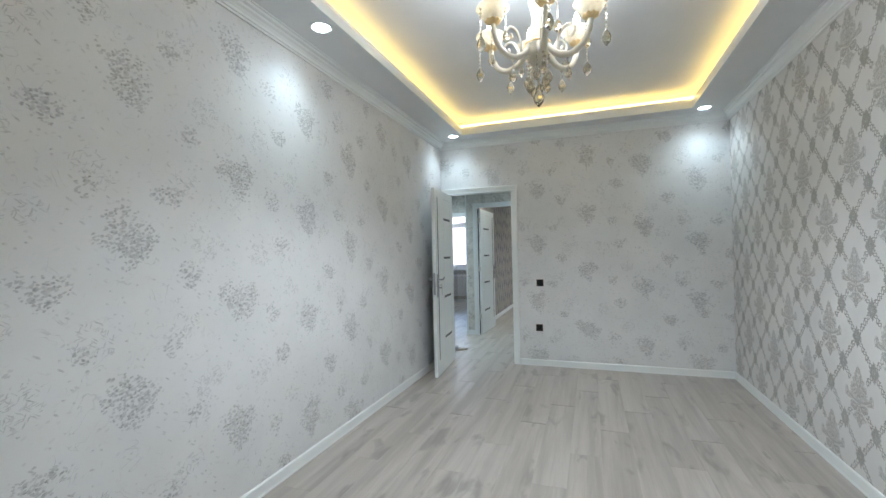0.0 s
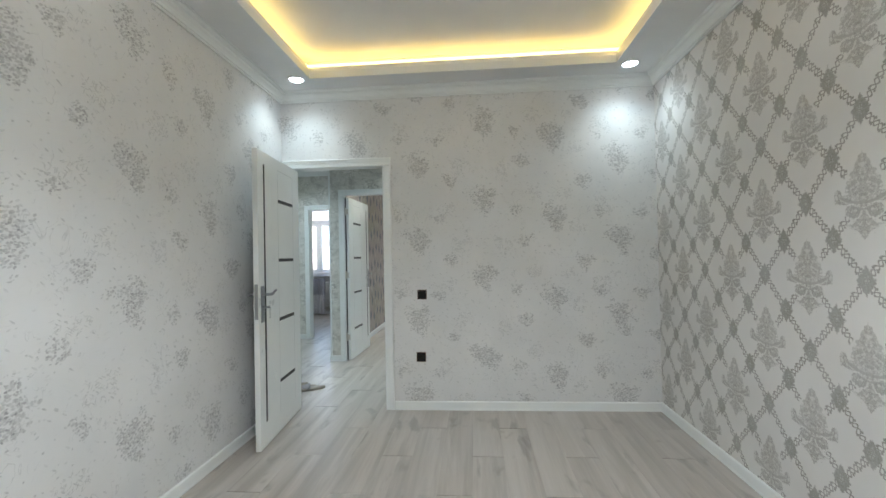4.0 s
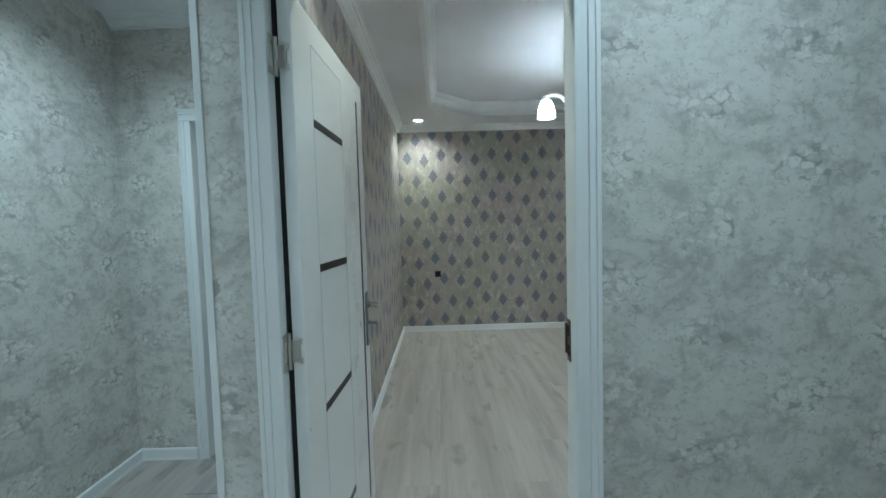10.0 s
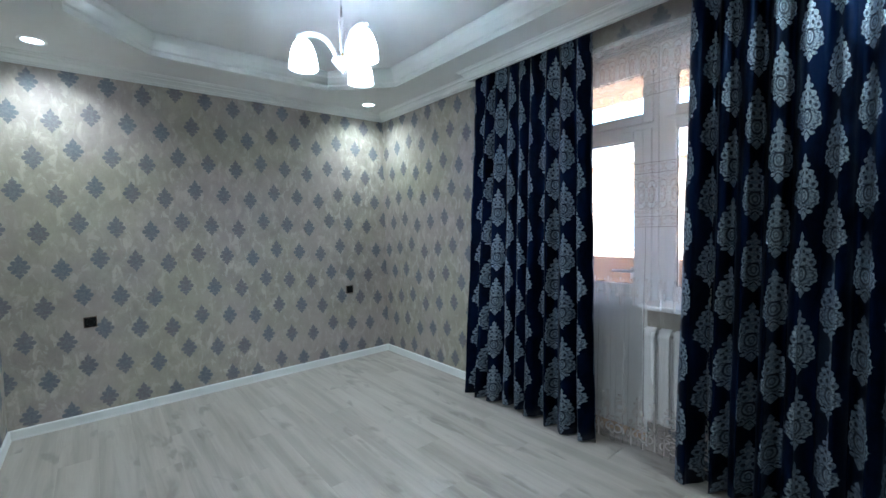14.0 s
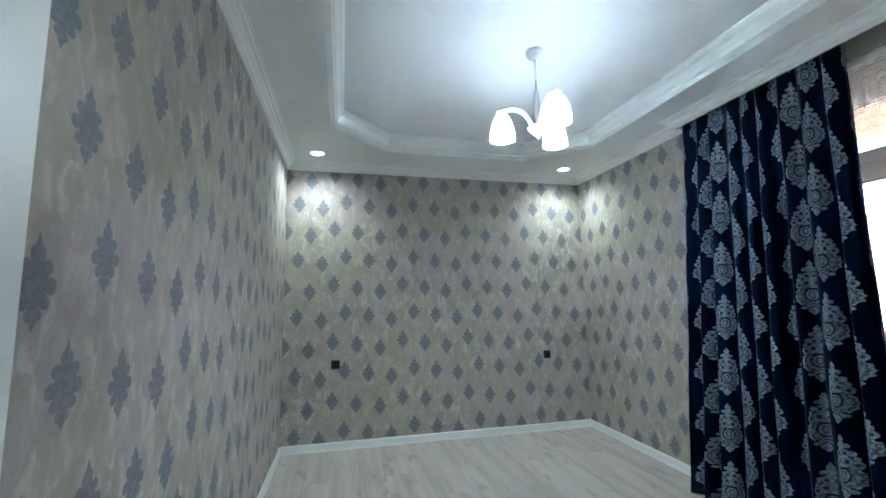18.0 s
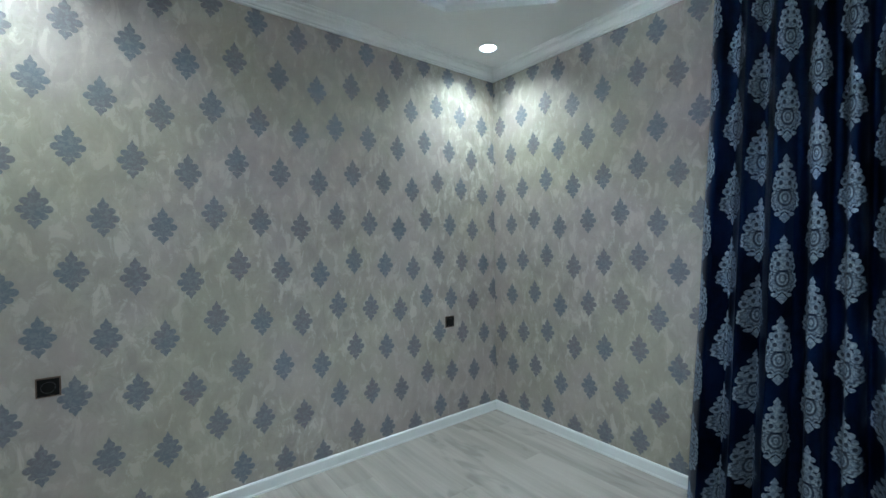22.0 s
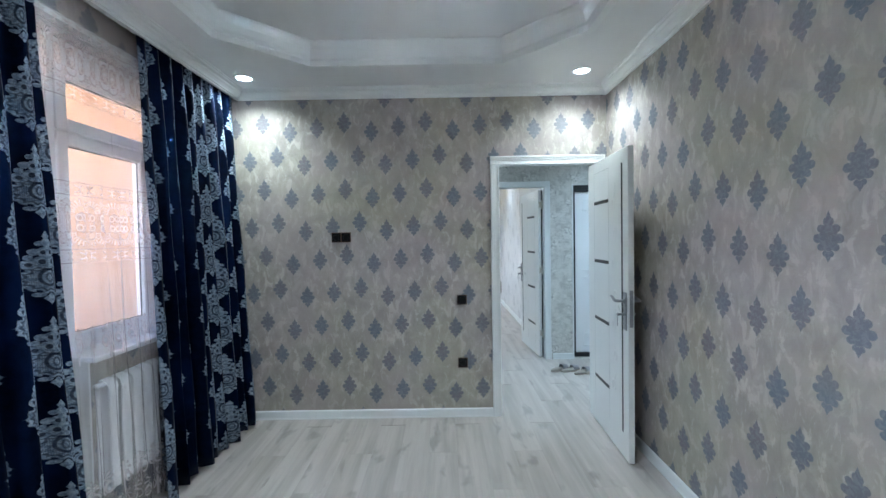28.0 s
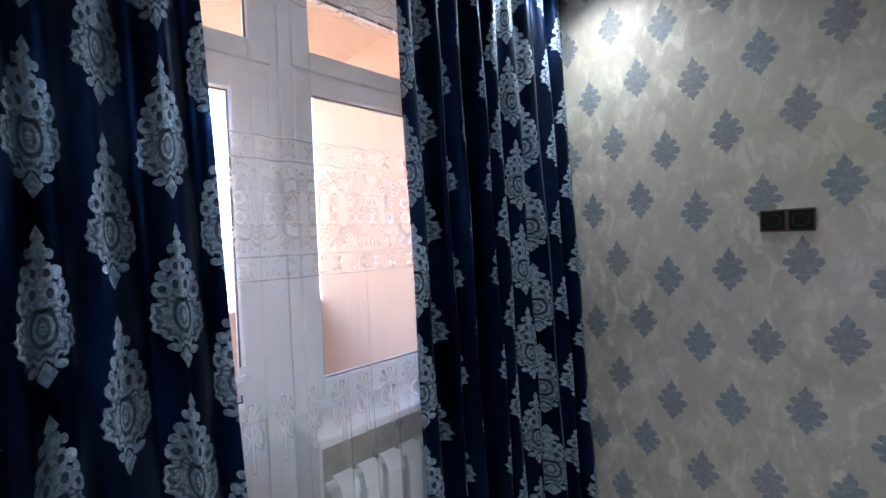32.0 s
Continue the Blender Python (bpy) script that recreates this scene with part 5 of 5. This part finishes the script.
ap = smooth_pts([(0.03, 2.31), (0.05, 2.365), (0.09, 2.415), (0.145, 2.435), (0.20, 2.43), (0.235, 2.418)], 5)
bm = bmesh.new()
tube(bm, [(r, 0, z) for r, z in ap], [0.011 + 0.003 * math.sin(k / len(ap) * 3.1) for k in range(len(ap))], 10)
for v in bm.verts:
    v.co.y *= 1.25
ARM = mesh_of("arm", bm, TRIM, True)
bm = bmesh.new()
turned(bm, [(0.0, 2.425), (0.012, 2.425), (0.014, 2.408), (0.022, 2.402), (0.0, 2.40)], 14, (0.205, 0, 0))
HOLDER = mesh_of("holder", bm, GOLD, True)
bm = bmesh.new()
turned(bm, [(0.018, 2.404), (0.034, 2.398), (0.050, 2.375), (0.064, 2.335), (0.072, 2.29), (0.075, 2.25), (0.072, 2.25), (0.069, 2.29), (0.060, 2.335), (0.046, 2.372), (0.030, 2.392), (0.018, 2.398)], 28, (0.205, 0, 0))
SHADE_ME = mesh_of("shade", bm, SHADE, True)
base_turn = math.degrees(math.atan2(0.44, -0.90))
for k in range(3):
    arm = part("arm", ARM, None, lamp_ob, "white curved arm", m=pose(0, 0, 0, 0, 0, base_turn + 120 * k))
    part("holder", HOLDER, None, arm, "brass holder")
    part("shade", SHADE_ME, None, arm, "lit opal glass shade")
    a = math.radians(base_turn + 120 * k)
    d = bpy.data.lights.new("pendant_bulb", "POINT")
    d.energy, d.shadow_soft_size, d.color = PEND_W, 0.03, BULB_COLOR
    new("pendant_bulb", d).location = (LX + 0.205 * math.cos(a), LY + 0.205 * math.sin(a), 2.30)


# ---- windows ----
def window_unit(ob, axis, at, a0, a1, z0, z1, bars, depth=0.06, out=1):
    """Frame and panes in a plane; bars: list of (a0, a1, z0, z1) panes. axis x: the plane is x = at and a runs along y."""
    def row(a, b, c, d, lo, hi):
        p0, p1 = sorted((at + out * lo, at + out * hi))
        return (p0, p1, a, b, c, d) if axis == "x" else (a, b, p0, p1, c, d)
    f = 0.05
    for name, r in (("window_frame", (a0, a0 + f, z0, z1)), ("window_frame", (a1 - f, a1, z0, z1)), ("window_frame", (a0 + f, a1 - f, z0, z0 + f)), ("window_frame", (a0 + f, a1 - f, z1 - f, z1))):
        boxes(name, PVC, [row(*r, 0.0, depth)], ob, 0.004)
    for a, b, c, d in bars:
        s = 0.062
        sash = boxes("sash", PVC, [row(a, a + s, c, d, -0.012, depth - 0.012), row(b - s, b, c, d, -0.012, depth - 0.012), row(a + s, b - s, c, c + s, -0.012, depth - 0.012), row(a + s, b - s, d - s, d, -0.012, depth - 0.012)], ob, 0.006)
        pane = boxes("pane", PANE, [row(a + s - 0.006, b - s + 0.006, c + s - 0.006, d - s + 0.006, 0.018, 0.024)], sash, 0.0, "clear pane")
        pane.visible_shadow = False
        boxes("gasket", MATT_BLACK, [row(a + s, a + s + 0.004, c + s, d - s, 0.010, 0.017), row(b - s - 0.004, b - s, c + s, d - s, 0.010, 0.017), row(a + s + 0.004, b - s - 0.004, c + s, c + s + 0.004, 0.010, 0.017), row(a + s + 0.004, b - s - 0.004, d - s - 0.004, d - s, 0.010, 0.017)], sash)
    return ob


WX = BE + 0.16
win = thing("window_1", "white plastic bedroom window to the balcony", "window", kind="structure")
window_unit(win, "x", WX, WIN_Y0, WIN_Y1, 0.88, 2.47, [(2.30, WIN_Y1 - 0.04, 0.928, 2.007), (WIN_Y0 + 0.04, 2.30, 0.928, 2.007), (WIN_Y0 + 0.04, WIN_Y1 - 0.04, 2.018, 2.342)])
boxes("transom", PVC, [(WX, WX + 0.058, WIN_Y0 + 0.05, WIN_Y1 - 0.05, 2.0, 2.03), (WX, WX + 0.058, WIN_Y0 + 0.05, WIN_Y1 - 0.05, 2.335, 2.425)], win, 0.004)
boxes("window_sill", PVC, [(2.945, WX, WIN_Y0 + 0.01, WIN_Y1 + 0.03, 0.872, 0.90)], win, 0.006)
bal = thing("door_6", "white plastic glazed balcony door with a transom", "door", kind="structure")
window_unit(bal, "x", WX, WIN_Y1 + 0.002, DOOR_Y1, 0.02, 2.47, [(WIN_Y1 + 0.09, DOOR_Y1 - 0.04, 0.924, 1.969), (WIN_Y1 + 0.03, DOOR_Y1 - 0.04, 2.004, 2.378)])
boxes("stile", PVC, [(WX - 0.010, WX + 0.046, WIN_Y1 + 0.040, WIN_Y1 + 0.092, 0.06, 1.969)], bal, 0.005)
boxes("lower_panel", PVC, [(WX - 0.010, WX + 0.046, WIN_Y1 + 0.093, DOOR_Y1 - 0.04, 0.06, 0.924)], bal, 0.006)
boxes("transom", PVC, [(WX, WX + 0.058, WIN_Y1 + 0.05, DOOR_Y1 - 0.05, 1.965, 2.01), (WX, WX + 0.058, WIN_Y1 + 0.05, DOOR_Y1 - 0.05, 2.37, 2.425)], bal, 0.004)
structure("window_reveal", TRIM, [(BE - 0.002, WX, WIN_Y0 - 0.001, WIN_Y0 + 0.008, 0.90, 2.47), (BE - 0.002, WX, DOOR_Y1 - 0.008, DOOR_Y1 + 0.001, 0.02, 2.47), (BE - 0.002, WX + 0.06, WIN_Y0 - 0.001, DOOR_Y1 + 0.001, 2.47, 2.502), (BE - 0.002, WX, WIN_Y1 - 0.004, WIN_Y1 + 0.006, 0.02, 0.87)], "white plaster reveal round the balcony door and window", "reveal")
bm = bmesh.new()
box(bm, WX - 0.022, WX - 0.012, 3.115, 3.14, 1.02, 1.10, 0.003)
tube(bm, [(WX - 0.02, 3.127, 1.075), (WX - 0.055, 3.127, 1.075), (WX - 0.06, 3.14, 1.075), (WX - 0.06, 3.24, 1.075)], 0.009, 10)
part("door_handle", bm, PVC, bal, "white lever handle")

win = thing("window_2", "white plastic kitchen window with bright daylight behind", "window", kind="structure")
KWY = KY1 + 0.06
window_unit(win, "y", KWY, KWIN[0], KWIN[1], KWIN[2], KWIN[3], [(KWIN[0] + 0.03, -1.90, 0.934, 2.044), (-1.90, KWIN[1] - 0.03, 0.934, 2.044), (KWIN[0] + 0.03, KWIN[1] - 0.03, 2.05, 2.385)])
boxes("transom", PVC, [(KWIN[0] + 0.05, KWIN[1] - 0.05, KWY + 0.002, KWY + 0.058, 2.03, 2.065)], win, 0.004)
boxes("window_sill", PVC, [(KWIN[0] - 0.04, KWIN[1] + 0.04, KY1 - 0.11, KWY, KWIN[2] - 0.03, KWIN[2])], win, 0.006)


# ---- radiators ----
def radiator(m, n, label):
    """A sectional aluminium radiator on its wall; local x along the wall, +y into the room."""
    ob = thing("radiator", label, "radiator", m=m)
    bm = bmesh.new()
    box(bm, 0.012, 0.068, 0.062, 0.080, 0.035, 0.545, 0.007)
    box(bm, 0.034, 0.046, 0.012, 0.066, 0.03, 0.55, 0.002)
    box(bm, 0.012, 0.068, 0.006, 0.014, 0.035, 0.53, 0.003)
    # the rounded head leans back over the header
    rings = []
    for k in range(7):
        a = math.pi / 2 * k / 6
        rings.append((0.030 + 0.050 * math.cos(a), 0.530 + 0.052 * math.sin(a)))
    for (ya, za), (yb, zb) in zip(rings, rings[1:]):
        vs = [bm.verts.new((x_, yy, zz)) for x_, yy, zz in ((0.010, ya, za), (0.070, ya, za), (0.070, yb, zb), (0.010, yb, zb), (0.010, ya - 0.012, za - 0.004), (0.070, ya - 0.012, za - 0.004), (0.070, yb - 0.006, zb - 0.012), (0.010, yb - 0.006, zb - 0.012))]
        for f_ in ((0, 1, 2, 3), (4, 7, 6, 5), (0, 4, 5, 1), (1, 5, 6, 2), (2, 6, 7, 3), (3, 7, 4, 0)):
            bm.faces.new([vs[q_] for q_ in f_])
    box(bm, 0.004, 0.076, 0.014, 0.050, 0.008, 0.042, 0.010)
    sec = mesh_of("section", bm, PVC)
    for k in range(n):
        part("section", sec, None, ob, m=pose(k * 0.081, 0, 0))
    for z in (0.025, 0.555):
        bm = bmesh.new()
        tube(bm, [(-0.02, 0.032, z), (n * 0.081 + 0.01, 0.032, z)], 0.014, 10)
        part("header", bm, TRIM, ob, "white header pipe", True)
    bm = bmesh.new()
    tube(bm, [(-0.02, 0.032, 0.555), (-0.05, 0.032, 0.555), (-0.05, 0.02, 0.5), (-0.05, 0.0, 0.45)], 0.011, 8)
    part("pipe", bm, TRIM, ob, "white pipe", True)
    for x in (0.04, n * 0.081 - 0.04):
        boxes("bracket", TRIM, [(x - 0.008, x + 0.008, 0.0, 0.012, 0.50, 0.53)], ob)
    return ob


radiator(pose(BE, WIN_Y0 + 0.12, 0.19, 0, 0, 90), 11, "white sectional radiator under the bedroom window sill")
radiator(pose(-1.25, KY1, 0.15, 0, 0, 180), 8, "white sectional radiator under the kitchen window sill")


# ---- curtains ----
def curtain(name, y_top, y_low, x, z0, z1, folds, depth, material, label, category, seed, full=2.1, flare=0.0, scallop=0.0):
    """A gathered curtain that hangs along y: gathered at the head, fuller folds below, slightly flared at the hem."""
    rnd = random.Random(seed)
    n, rows = folds * 10, 26
    amp = [0.5 + 0.85 * rnd.random() for _ in range(folds + 2)]
    shift = [rnd.uniform(-0.34, 0.34) for _ in range(folds + 2)]
    lean = rnd.uniform(-0.3, 0.3)
    bm = bmesh.new()
    layer = bm.loops.layers.uv.new("cloth")
    grid = []
    width = (y_top[1] - y_top[0]) * full
    for j in range(rows + 1):
        f = j / rows                      # 0 at the hem, 1 at the head
        ring = []
        for i in range(n + 1):
            s = i / n
            k = s * folds
            b = min(int(k), folds - 1)
            a0 = amp[b] * (1 - (k - b)) + amp[b + 1] * (k - b)
            ph = shift[b] * (1 - (k - b)) + shift[b + 1] * (k - b)
            wave = math.sin(2 * math.pi * (k + ph * (0.4 + 0.6 * (1 - f))))
            sharp = wave * (1.35 - 0.35 * abs(wave))
            d = depth * a0 * (0.42 + 0.58 * (1 - f) ** 0.7) * sharp
            lo = y_low[0] + (y_low[1] - y_low[0]) * s
            hi = y_top[0] + (y_top[1] - y_top[0]) * s
            y = lo * (1 - f) ** 1.3 + hi * (1 - (1 - f) ** 1.3)
            y += 0.010 * math.sin(k * 2 * math.pi * 2 + b) * (1 - f)
            x_ = x + d - flare * (1 - f) - 0.012 * (1 - f) * (1 + math.sin(s * 7 + lean * 5)) + 0.004 * math.sin(f * 17 + k * 3)
            z = z0 + (z1 - z0) * f
            if j == 0:
                z += 0.010 * math.sin(s * 9 + seed) + scallop * abs(math.sin(s * math.pi * folds * 1.5))
            ring.append(bm.verts.new((x_, y, z)))
        grid.append(ring)
    for j in range(rows):
        for i in range(n):
            face = bm.faces.new((grid[j][i], grid[j][i + 1], grid[j + 1][i + 1], grid[j + 1][i]))
            for loop, (p, q) in zip(face.loops, ((i, j), (i + 1, j), (i + 1, j + 1), (i, j + 1))):
                loop[layer].uv = ((p / n * folds - 0.75) * width / folds, z0 + (z1 - z0) * q / rows)
    me = mesh_of(name, bm, material, True)
    return me


def hung(thing_name, label, meshes, group=""):
    ob = thing(thing_name, label, "curtain", group)
    for name, me, lab, thick in meshes:
        p = part(name, me, None, ob, lab)
        if thick:
            s = p.modifiers.new("thickness", "SOLIDIFY")
            s.thickness = thick
    return ob


CZ = B_CEIL - 0.012
far_cloth = curtain("drape", (3.27, 4.31), (3.20, 4.41), 2.925, 0.018, CZ, 9, 0.062, NAVY, "", "", 3, flare=0.085)
near_cloth = curtain("drape", (1.665, 2.70), (1.66, 2.72), 2.925, 0.018, CZ, 9, 0.062, NAVY, "", "", 8, flare=0.085)
hung("curtain", "navy velvet curtain with silver medallions beside the balcony door", [("drape", far_cloth, "navy velvet with silver-blue medallions", 0.003)], "bedroom curtains")
hung("curtain", "navy velvet curtain with silver medallions in the bedroom corner", [("drape", near_cloth, "navy velvet with silver-blue medallions", 0.003)], "bedroom curtains")
sheer = curtain("voile", (2.60, 3.40), (2.60, 3.40), 2.985, 0.035, CZ, 9, 0.010, SHEER, "", "", 5, full=1.35, flare=0.075, scallop=0.014)
hung("sheer_curtain", "white embroidered voile curtain before the window and balcony door", [("voile", sheer, "sheer white voile with embroidered bands", 0)])
rail = thing("curtain_track", "white double curtain track on the bedroom ceiling", "curtain track")
for x in (2.93, 2.985):
    boxes("track", TRIM, [(x - 0.008, x + 0.008, BS + 0.02, PY - 0.03, CZ, B_CEIL)], rail, 0.001)


# kitchen curtain, dark lace below and clear voile above
def flat_cloth(x0, x1, y, z0, z1, folds, depth, material, seed):
    me = curtain("voile", (x0, x1), (x0, x1), 0.0, z0, z1, folds, depth, material, "", "", seed, 1.3)
    for v in me.vertices:
        v.co = Vector((v.co.y, y + v.co.x, v.co.z))
    return me


hung("sheer_curtain", "white voile over the kitchen window with a grey lace lower part", [("voile", flat_cloth(-2.55, -1.60, KY1 - 0.16, 0.05, 2.54, 9, 0.02, KITCHEN_VOILE, 21), "white voile", 0), ("lace", flat_cloth(-2.12, -1.68, KY1 - 0.20, 0.03, 0.80, 5, 0.022, GREY_LACE, 22), "dark grey lace with a dotted hem", 0.002), ("valance", flat_cloth(-2.60, -1.00, KY1 - 0.12, 2.37, 2.58, 14, 0.02, GREY_LACE, 23), "dark grey valance", 0.002)])
pl = thing("ceiling_lamp", "white round lit ceiling lamp in the kitchen", "lamp", m=pose(-1.75, 5.0, K_CEIL))
bm = bmesh.new()
turned(bm, [(0.0, 0.0), (0.16, 0.0), (0.165, -0.02), (0.0, -0.02)], 28)
part("base", bm, TRIM, pl, "white base", True)
bm = bmesh.new()
turned(bm, [(0.155, -0.02), (0.15, -0.06), (0.11, -0.09), (0.0, -0.105)], 28)
part("shade", bm, SHADE, pl, "lit opal dome", True)
d = bpy.data.lights.new("kitchen_lamp", "POINT")
d.energy, d.shadow_soft_size, d.color = 1.2, 0.09, BULB_COLOR
new("kitchen_lamp", d).location = (-1.75, 5.0, K_CEIL - 0.22)


# ---- footwear and bag in the hall ----
def slipper(m, label, strap_mat):
    ob = thing("slipper", label, "slipper", "slippers by the entrance", m=m)
    def outline(k, n=24):
        a = 2 * math.pi * k / n
        w = 0.042 * (1 + 0.16 * math.cos(a))
        return (0.125 * math.cos(a), w * math.sin(a) + 0.006 * math.cos(a))
    bm = bmesh.new()
    rings = [[bm.verts.new((x * s, y * s, z)) for x, y in (outline(k) for k in range(24))] for s, z in ((0.94, 0.0), (1.0, 0.006), (1.0, 0.018), (0.95, 0.024))]
    for a, b in zip(rings, rings[1:]):
        for k in range(24):
            bm.faces.new((a[k], a[(k + 1) % 24], b[(k + 1) % 24], b[k]))
    bm.faces.new(rings[0][::-1]), bm.faces.new(rings[-1])
    part("sole", bm, RUBBER, ob, "tan flat sole", True)
    bm = bmesh.new()
    grid = []
    for i in range(7):
        x = 0.015 + 0.075 * i / 6
        w = 0.046 - 0.004 * abs(i - 2)
        grid.append([bm.verts.new((x, -w * math.cos(math.pi * j / 12), 0.020 + (0.044 - 0.002 * i) * math.sin(math.pi * j / 12))) for j in range(13)])
    for a, b in zip(grid, grid[1:]):
        for j in range(12):
            bm.faces.new((a[j], a[j + 1], b[j + 1], b[j]))
    strap = part("strap", bm, strap_mat, ob, "woven strap", True)
    s = strap.modifiers.new("thickness", "SOLIDIFY")
    s.thickness = 0.004
    return ob


for x, y, a in ((0.03, 0.50, 205), (-0.075, 0.53, 200), (-0.185, 0.60, 208), (-0.30, 0.60, 200)):
    slipper(pose(x, y, 0.0, 0, 0, a), "flat slipper with a woven grey strap on the hall floor", STRAP)
bag = thing("bag", "slumped black bag on the floor by the entrance door", "bag", m=pose(-0.60, 0.37, 0))
bm = bmesh.new()
bmesh.ops.create_uvsphere(bm, u_segments=24, v_segments=14, radius=1.0)
for v in bm.verts:
    n_ = noise.noise(v.co * 2.3) * 0.16
    v.co = Vector((v.co.x * (0.20 + n_ * 0.2), v.co.y * (0.13 + n_ * 0.2), max(0.0, (v.co.z + 0.62) * 0.075 * (1 + n_))))
part("body", bm, MATT_BLACK, bag, "black creased fabric", True)
bm = bmesh.new()
tube(bm, smooth_pts([(-0.12, 0.02, 0.09), (-0.08, 0.08, 0.12), (0.02, 0.10, 0.10), (0.10, 0.06, 0.08)], 4), 0.008, 8)
part("strap", bm, MATT_BLACK, bag, "black strap", True)


# ---- balcony and outside ----
structure("balcony_floor", CONCRETE, [(BE + 0.24, 4.97, 1.1, BN, -0.12, 0.0)], "grey screed balcony floor", "floor")
structure("balcony_parapet", PEACH, [(4.85, 4.97, 1.1, BN, 0.0, 1.01)], "peach rendered balcony parapet", "parapet")
structure("balcony_end_wall", PEACH, [(BE + 0.24, 4.85, 1.86, 1.98, 0.0, 2.68)], "peach rendered end wall of the balcony", "wall")
structure("balcony_end_wall_north", PEACH, [(BE + 0.24, 4.97, BN, BN + 0.12, 0.0, 2.95)], "peach rendered end wall of the balcony", "wall")
structure("balcony_ceiling", PEACH, [(BE + 0.24, 4.97, 0.98, BN, 2.68, 2.95)], "peach rendered balcony ceiling", "ceiling")
structure("ground", GROUND, [(-900, 900, -900, 900, -12.4, -12.2)], "grey ground far below the flat", "ground")


def block(x, y, turn, w, floors, cols, label):
    """A far apartment block with its storeys of windows."""
    ob = thing("apartment_building", label, "building", "far apartment buildings", m=pose(x, y, -12.2, 0, 0, turn))
    h = floors * 3.0
    boxes("wall", FACADE, [(-w / 2, w / 2, 0, 14, 0, h)], ob)
    boxes("roof", CONCRETE, [(-w / 2 - 0.3, w / 2 + 0.3, -0.3, 14.3, h, h + 0.7)], ob)
    bm = bmesh.new()
    box(bm, -0.75, 0.75, -0.05, 0.0, -0.8, 0.8)
    frame_me = mesh_of("window", bm, PVC)
    bm = bmesh.new()
    for a, b in ((-0.68, -0.03), (0.03, 0.68)):
        box(bm, a, b, -0.07, -0.04, -0.73, 0.73)
    glass_me = mesh_of("pane", bm, FAR_GLASS)
    for j in range(floors):
        for i in range(cols):
            wn = part("window", frame_me, None, ob, m=pose(-w / 2 + w * (i + 0.5) / cols, 0, 1.6 + 3 * j))
            part("pane", glass_me, None, wn)
    return ob


block(-20, 48, 0, 22, 9, 7, "pale pink apartment block with rows of windows")
house = thing("neighbour_house", "peach rendered neighbouring house beyond the balcony", "house", m=pose(10, 8, -12.2))
boxes("wall", PEACH, [(0, 9, -9, 9, 0, 14.95)], house)
boxes("roof", TRIM, [(-0.25, 9.25, -9.25, 9.25, 14.95, 15.15)], house, 0.0, "white roof slab")
for k in range(6):
    for z in (13.45, 10.4):
        y = -7.5 + 2.4 * k + 0.15
        wn = boxes("window", PVC, [(-0.05, 0.0, y, y + 1.1, z - 0.47, z + 0.47)], house, 0.004, "white window frame")
        boxes("pane", FAR_GLASS, [(-0.06, -0.04, y + 0.05, y + 0.53, z - 0.42, z + 0.42), (-0.06, -0.04, y + 0.57, y + 1.05, z - 0.42, z + 0.42)], wn, 0.0, "pane with reflected sky painted in as blue")
block(62, 34, -90, 26, 9, 8, "pale pink apartment block beyond the balcony")


# ---- floor of single planks ----
AREAS = ((0.0, AE, AS, AN), (DOOR_A[0], DOOR_A[1], AN, HS), (HW, HE, HS, HN), (DOOR_B[0], DOOR_B[1], HN, BS), (HW, -0.15, HN, 2.97), (DOOR_K[0], DOOR_K[1], 2.97, KY0), (BW, BE, BS, BN), (KW, KE, KY0, KY1))
floor_ob = structure("floor", CONCRETE, [(KW - 0.1, BE + 0.24, AS - 0.1, BN + 0.1, -0.12, -0.012)], "pale grey-washed oak laminate floor", "floor")
PW, PL = 0.192, 1.285
plank_meshes = {}


def plank(length):
    key = round(length, 2)
    if key not in plank_meshes:
        bm = bmesh.new()
        w, c = PW / 2 - 0.0001, 0.0004
        L = key / 2 - 0.0001
        lo = [bm.verts.new((x, y, -0.011)) for x, y in ((-w, -L), (w, -L), (w, L), (-w, L))]
        m_ = [bm.verts.new((x, y, -c)) for x, y in ((-w, -L), (w, -L), (w, L), (-w, L))]
        up = [bm.verts.new((x, y, 0.0)) for x, y in ((-w + c, -L + c), (w - c, -L + c), (w - c, L - c), (-w + c, L - c))]
        for a, b in ((lo, m_), (m_, up)):
            for k in range(4):
                bm.faces.new((a[k], a[(k + 1) % 4], b[(k + 1) % 4], b[k]))
        bm.faces.new(up), bm.faces.new(lo[::-1])
        plank_meshes[key] = mesh_of("plank", bm, WOOD)
    return plank_meshes[key]


rows_n = int((BE + 0.1 - KW) / PW) + 2
for i in range(rows_n):
    x = KW - 0.02 + PW * (i + 0.5)
    spans = sorted((y0, y1) for x0, x1, y0, y1 in AREAS if x0 - PW * 0.5 < x < x1 + PW * 0.5)
    joined = []
    for a, b in spans:
        if joined and a <= joined[-1][1] + 0.2:
            joined[-1][1] = max(joined[-1][1], b)
        else:
            joined.append([a, b])
    start = -6.4 + (i * 0.43) % PL
    for a, b in joined:
        a, b = a - 0.005, b + 0.005
        k = math.floor((a - start) / PL)
        y = start + k * PL
        while y < b:
            lo, hi = max(a, y), min(b, y + PL)
            if hi - lo > 0.03:
                part("plank", plank(hi - lo), None, floor_ob, m=pose(x, (lo + hi) / 2, 0))
            y += PL
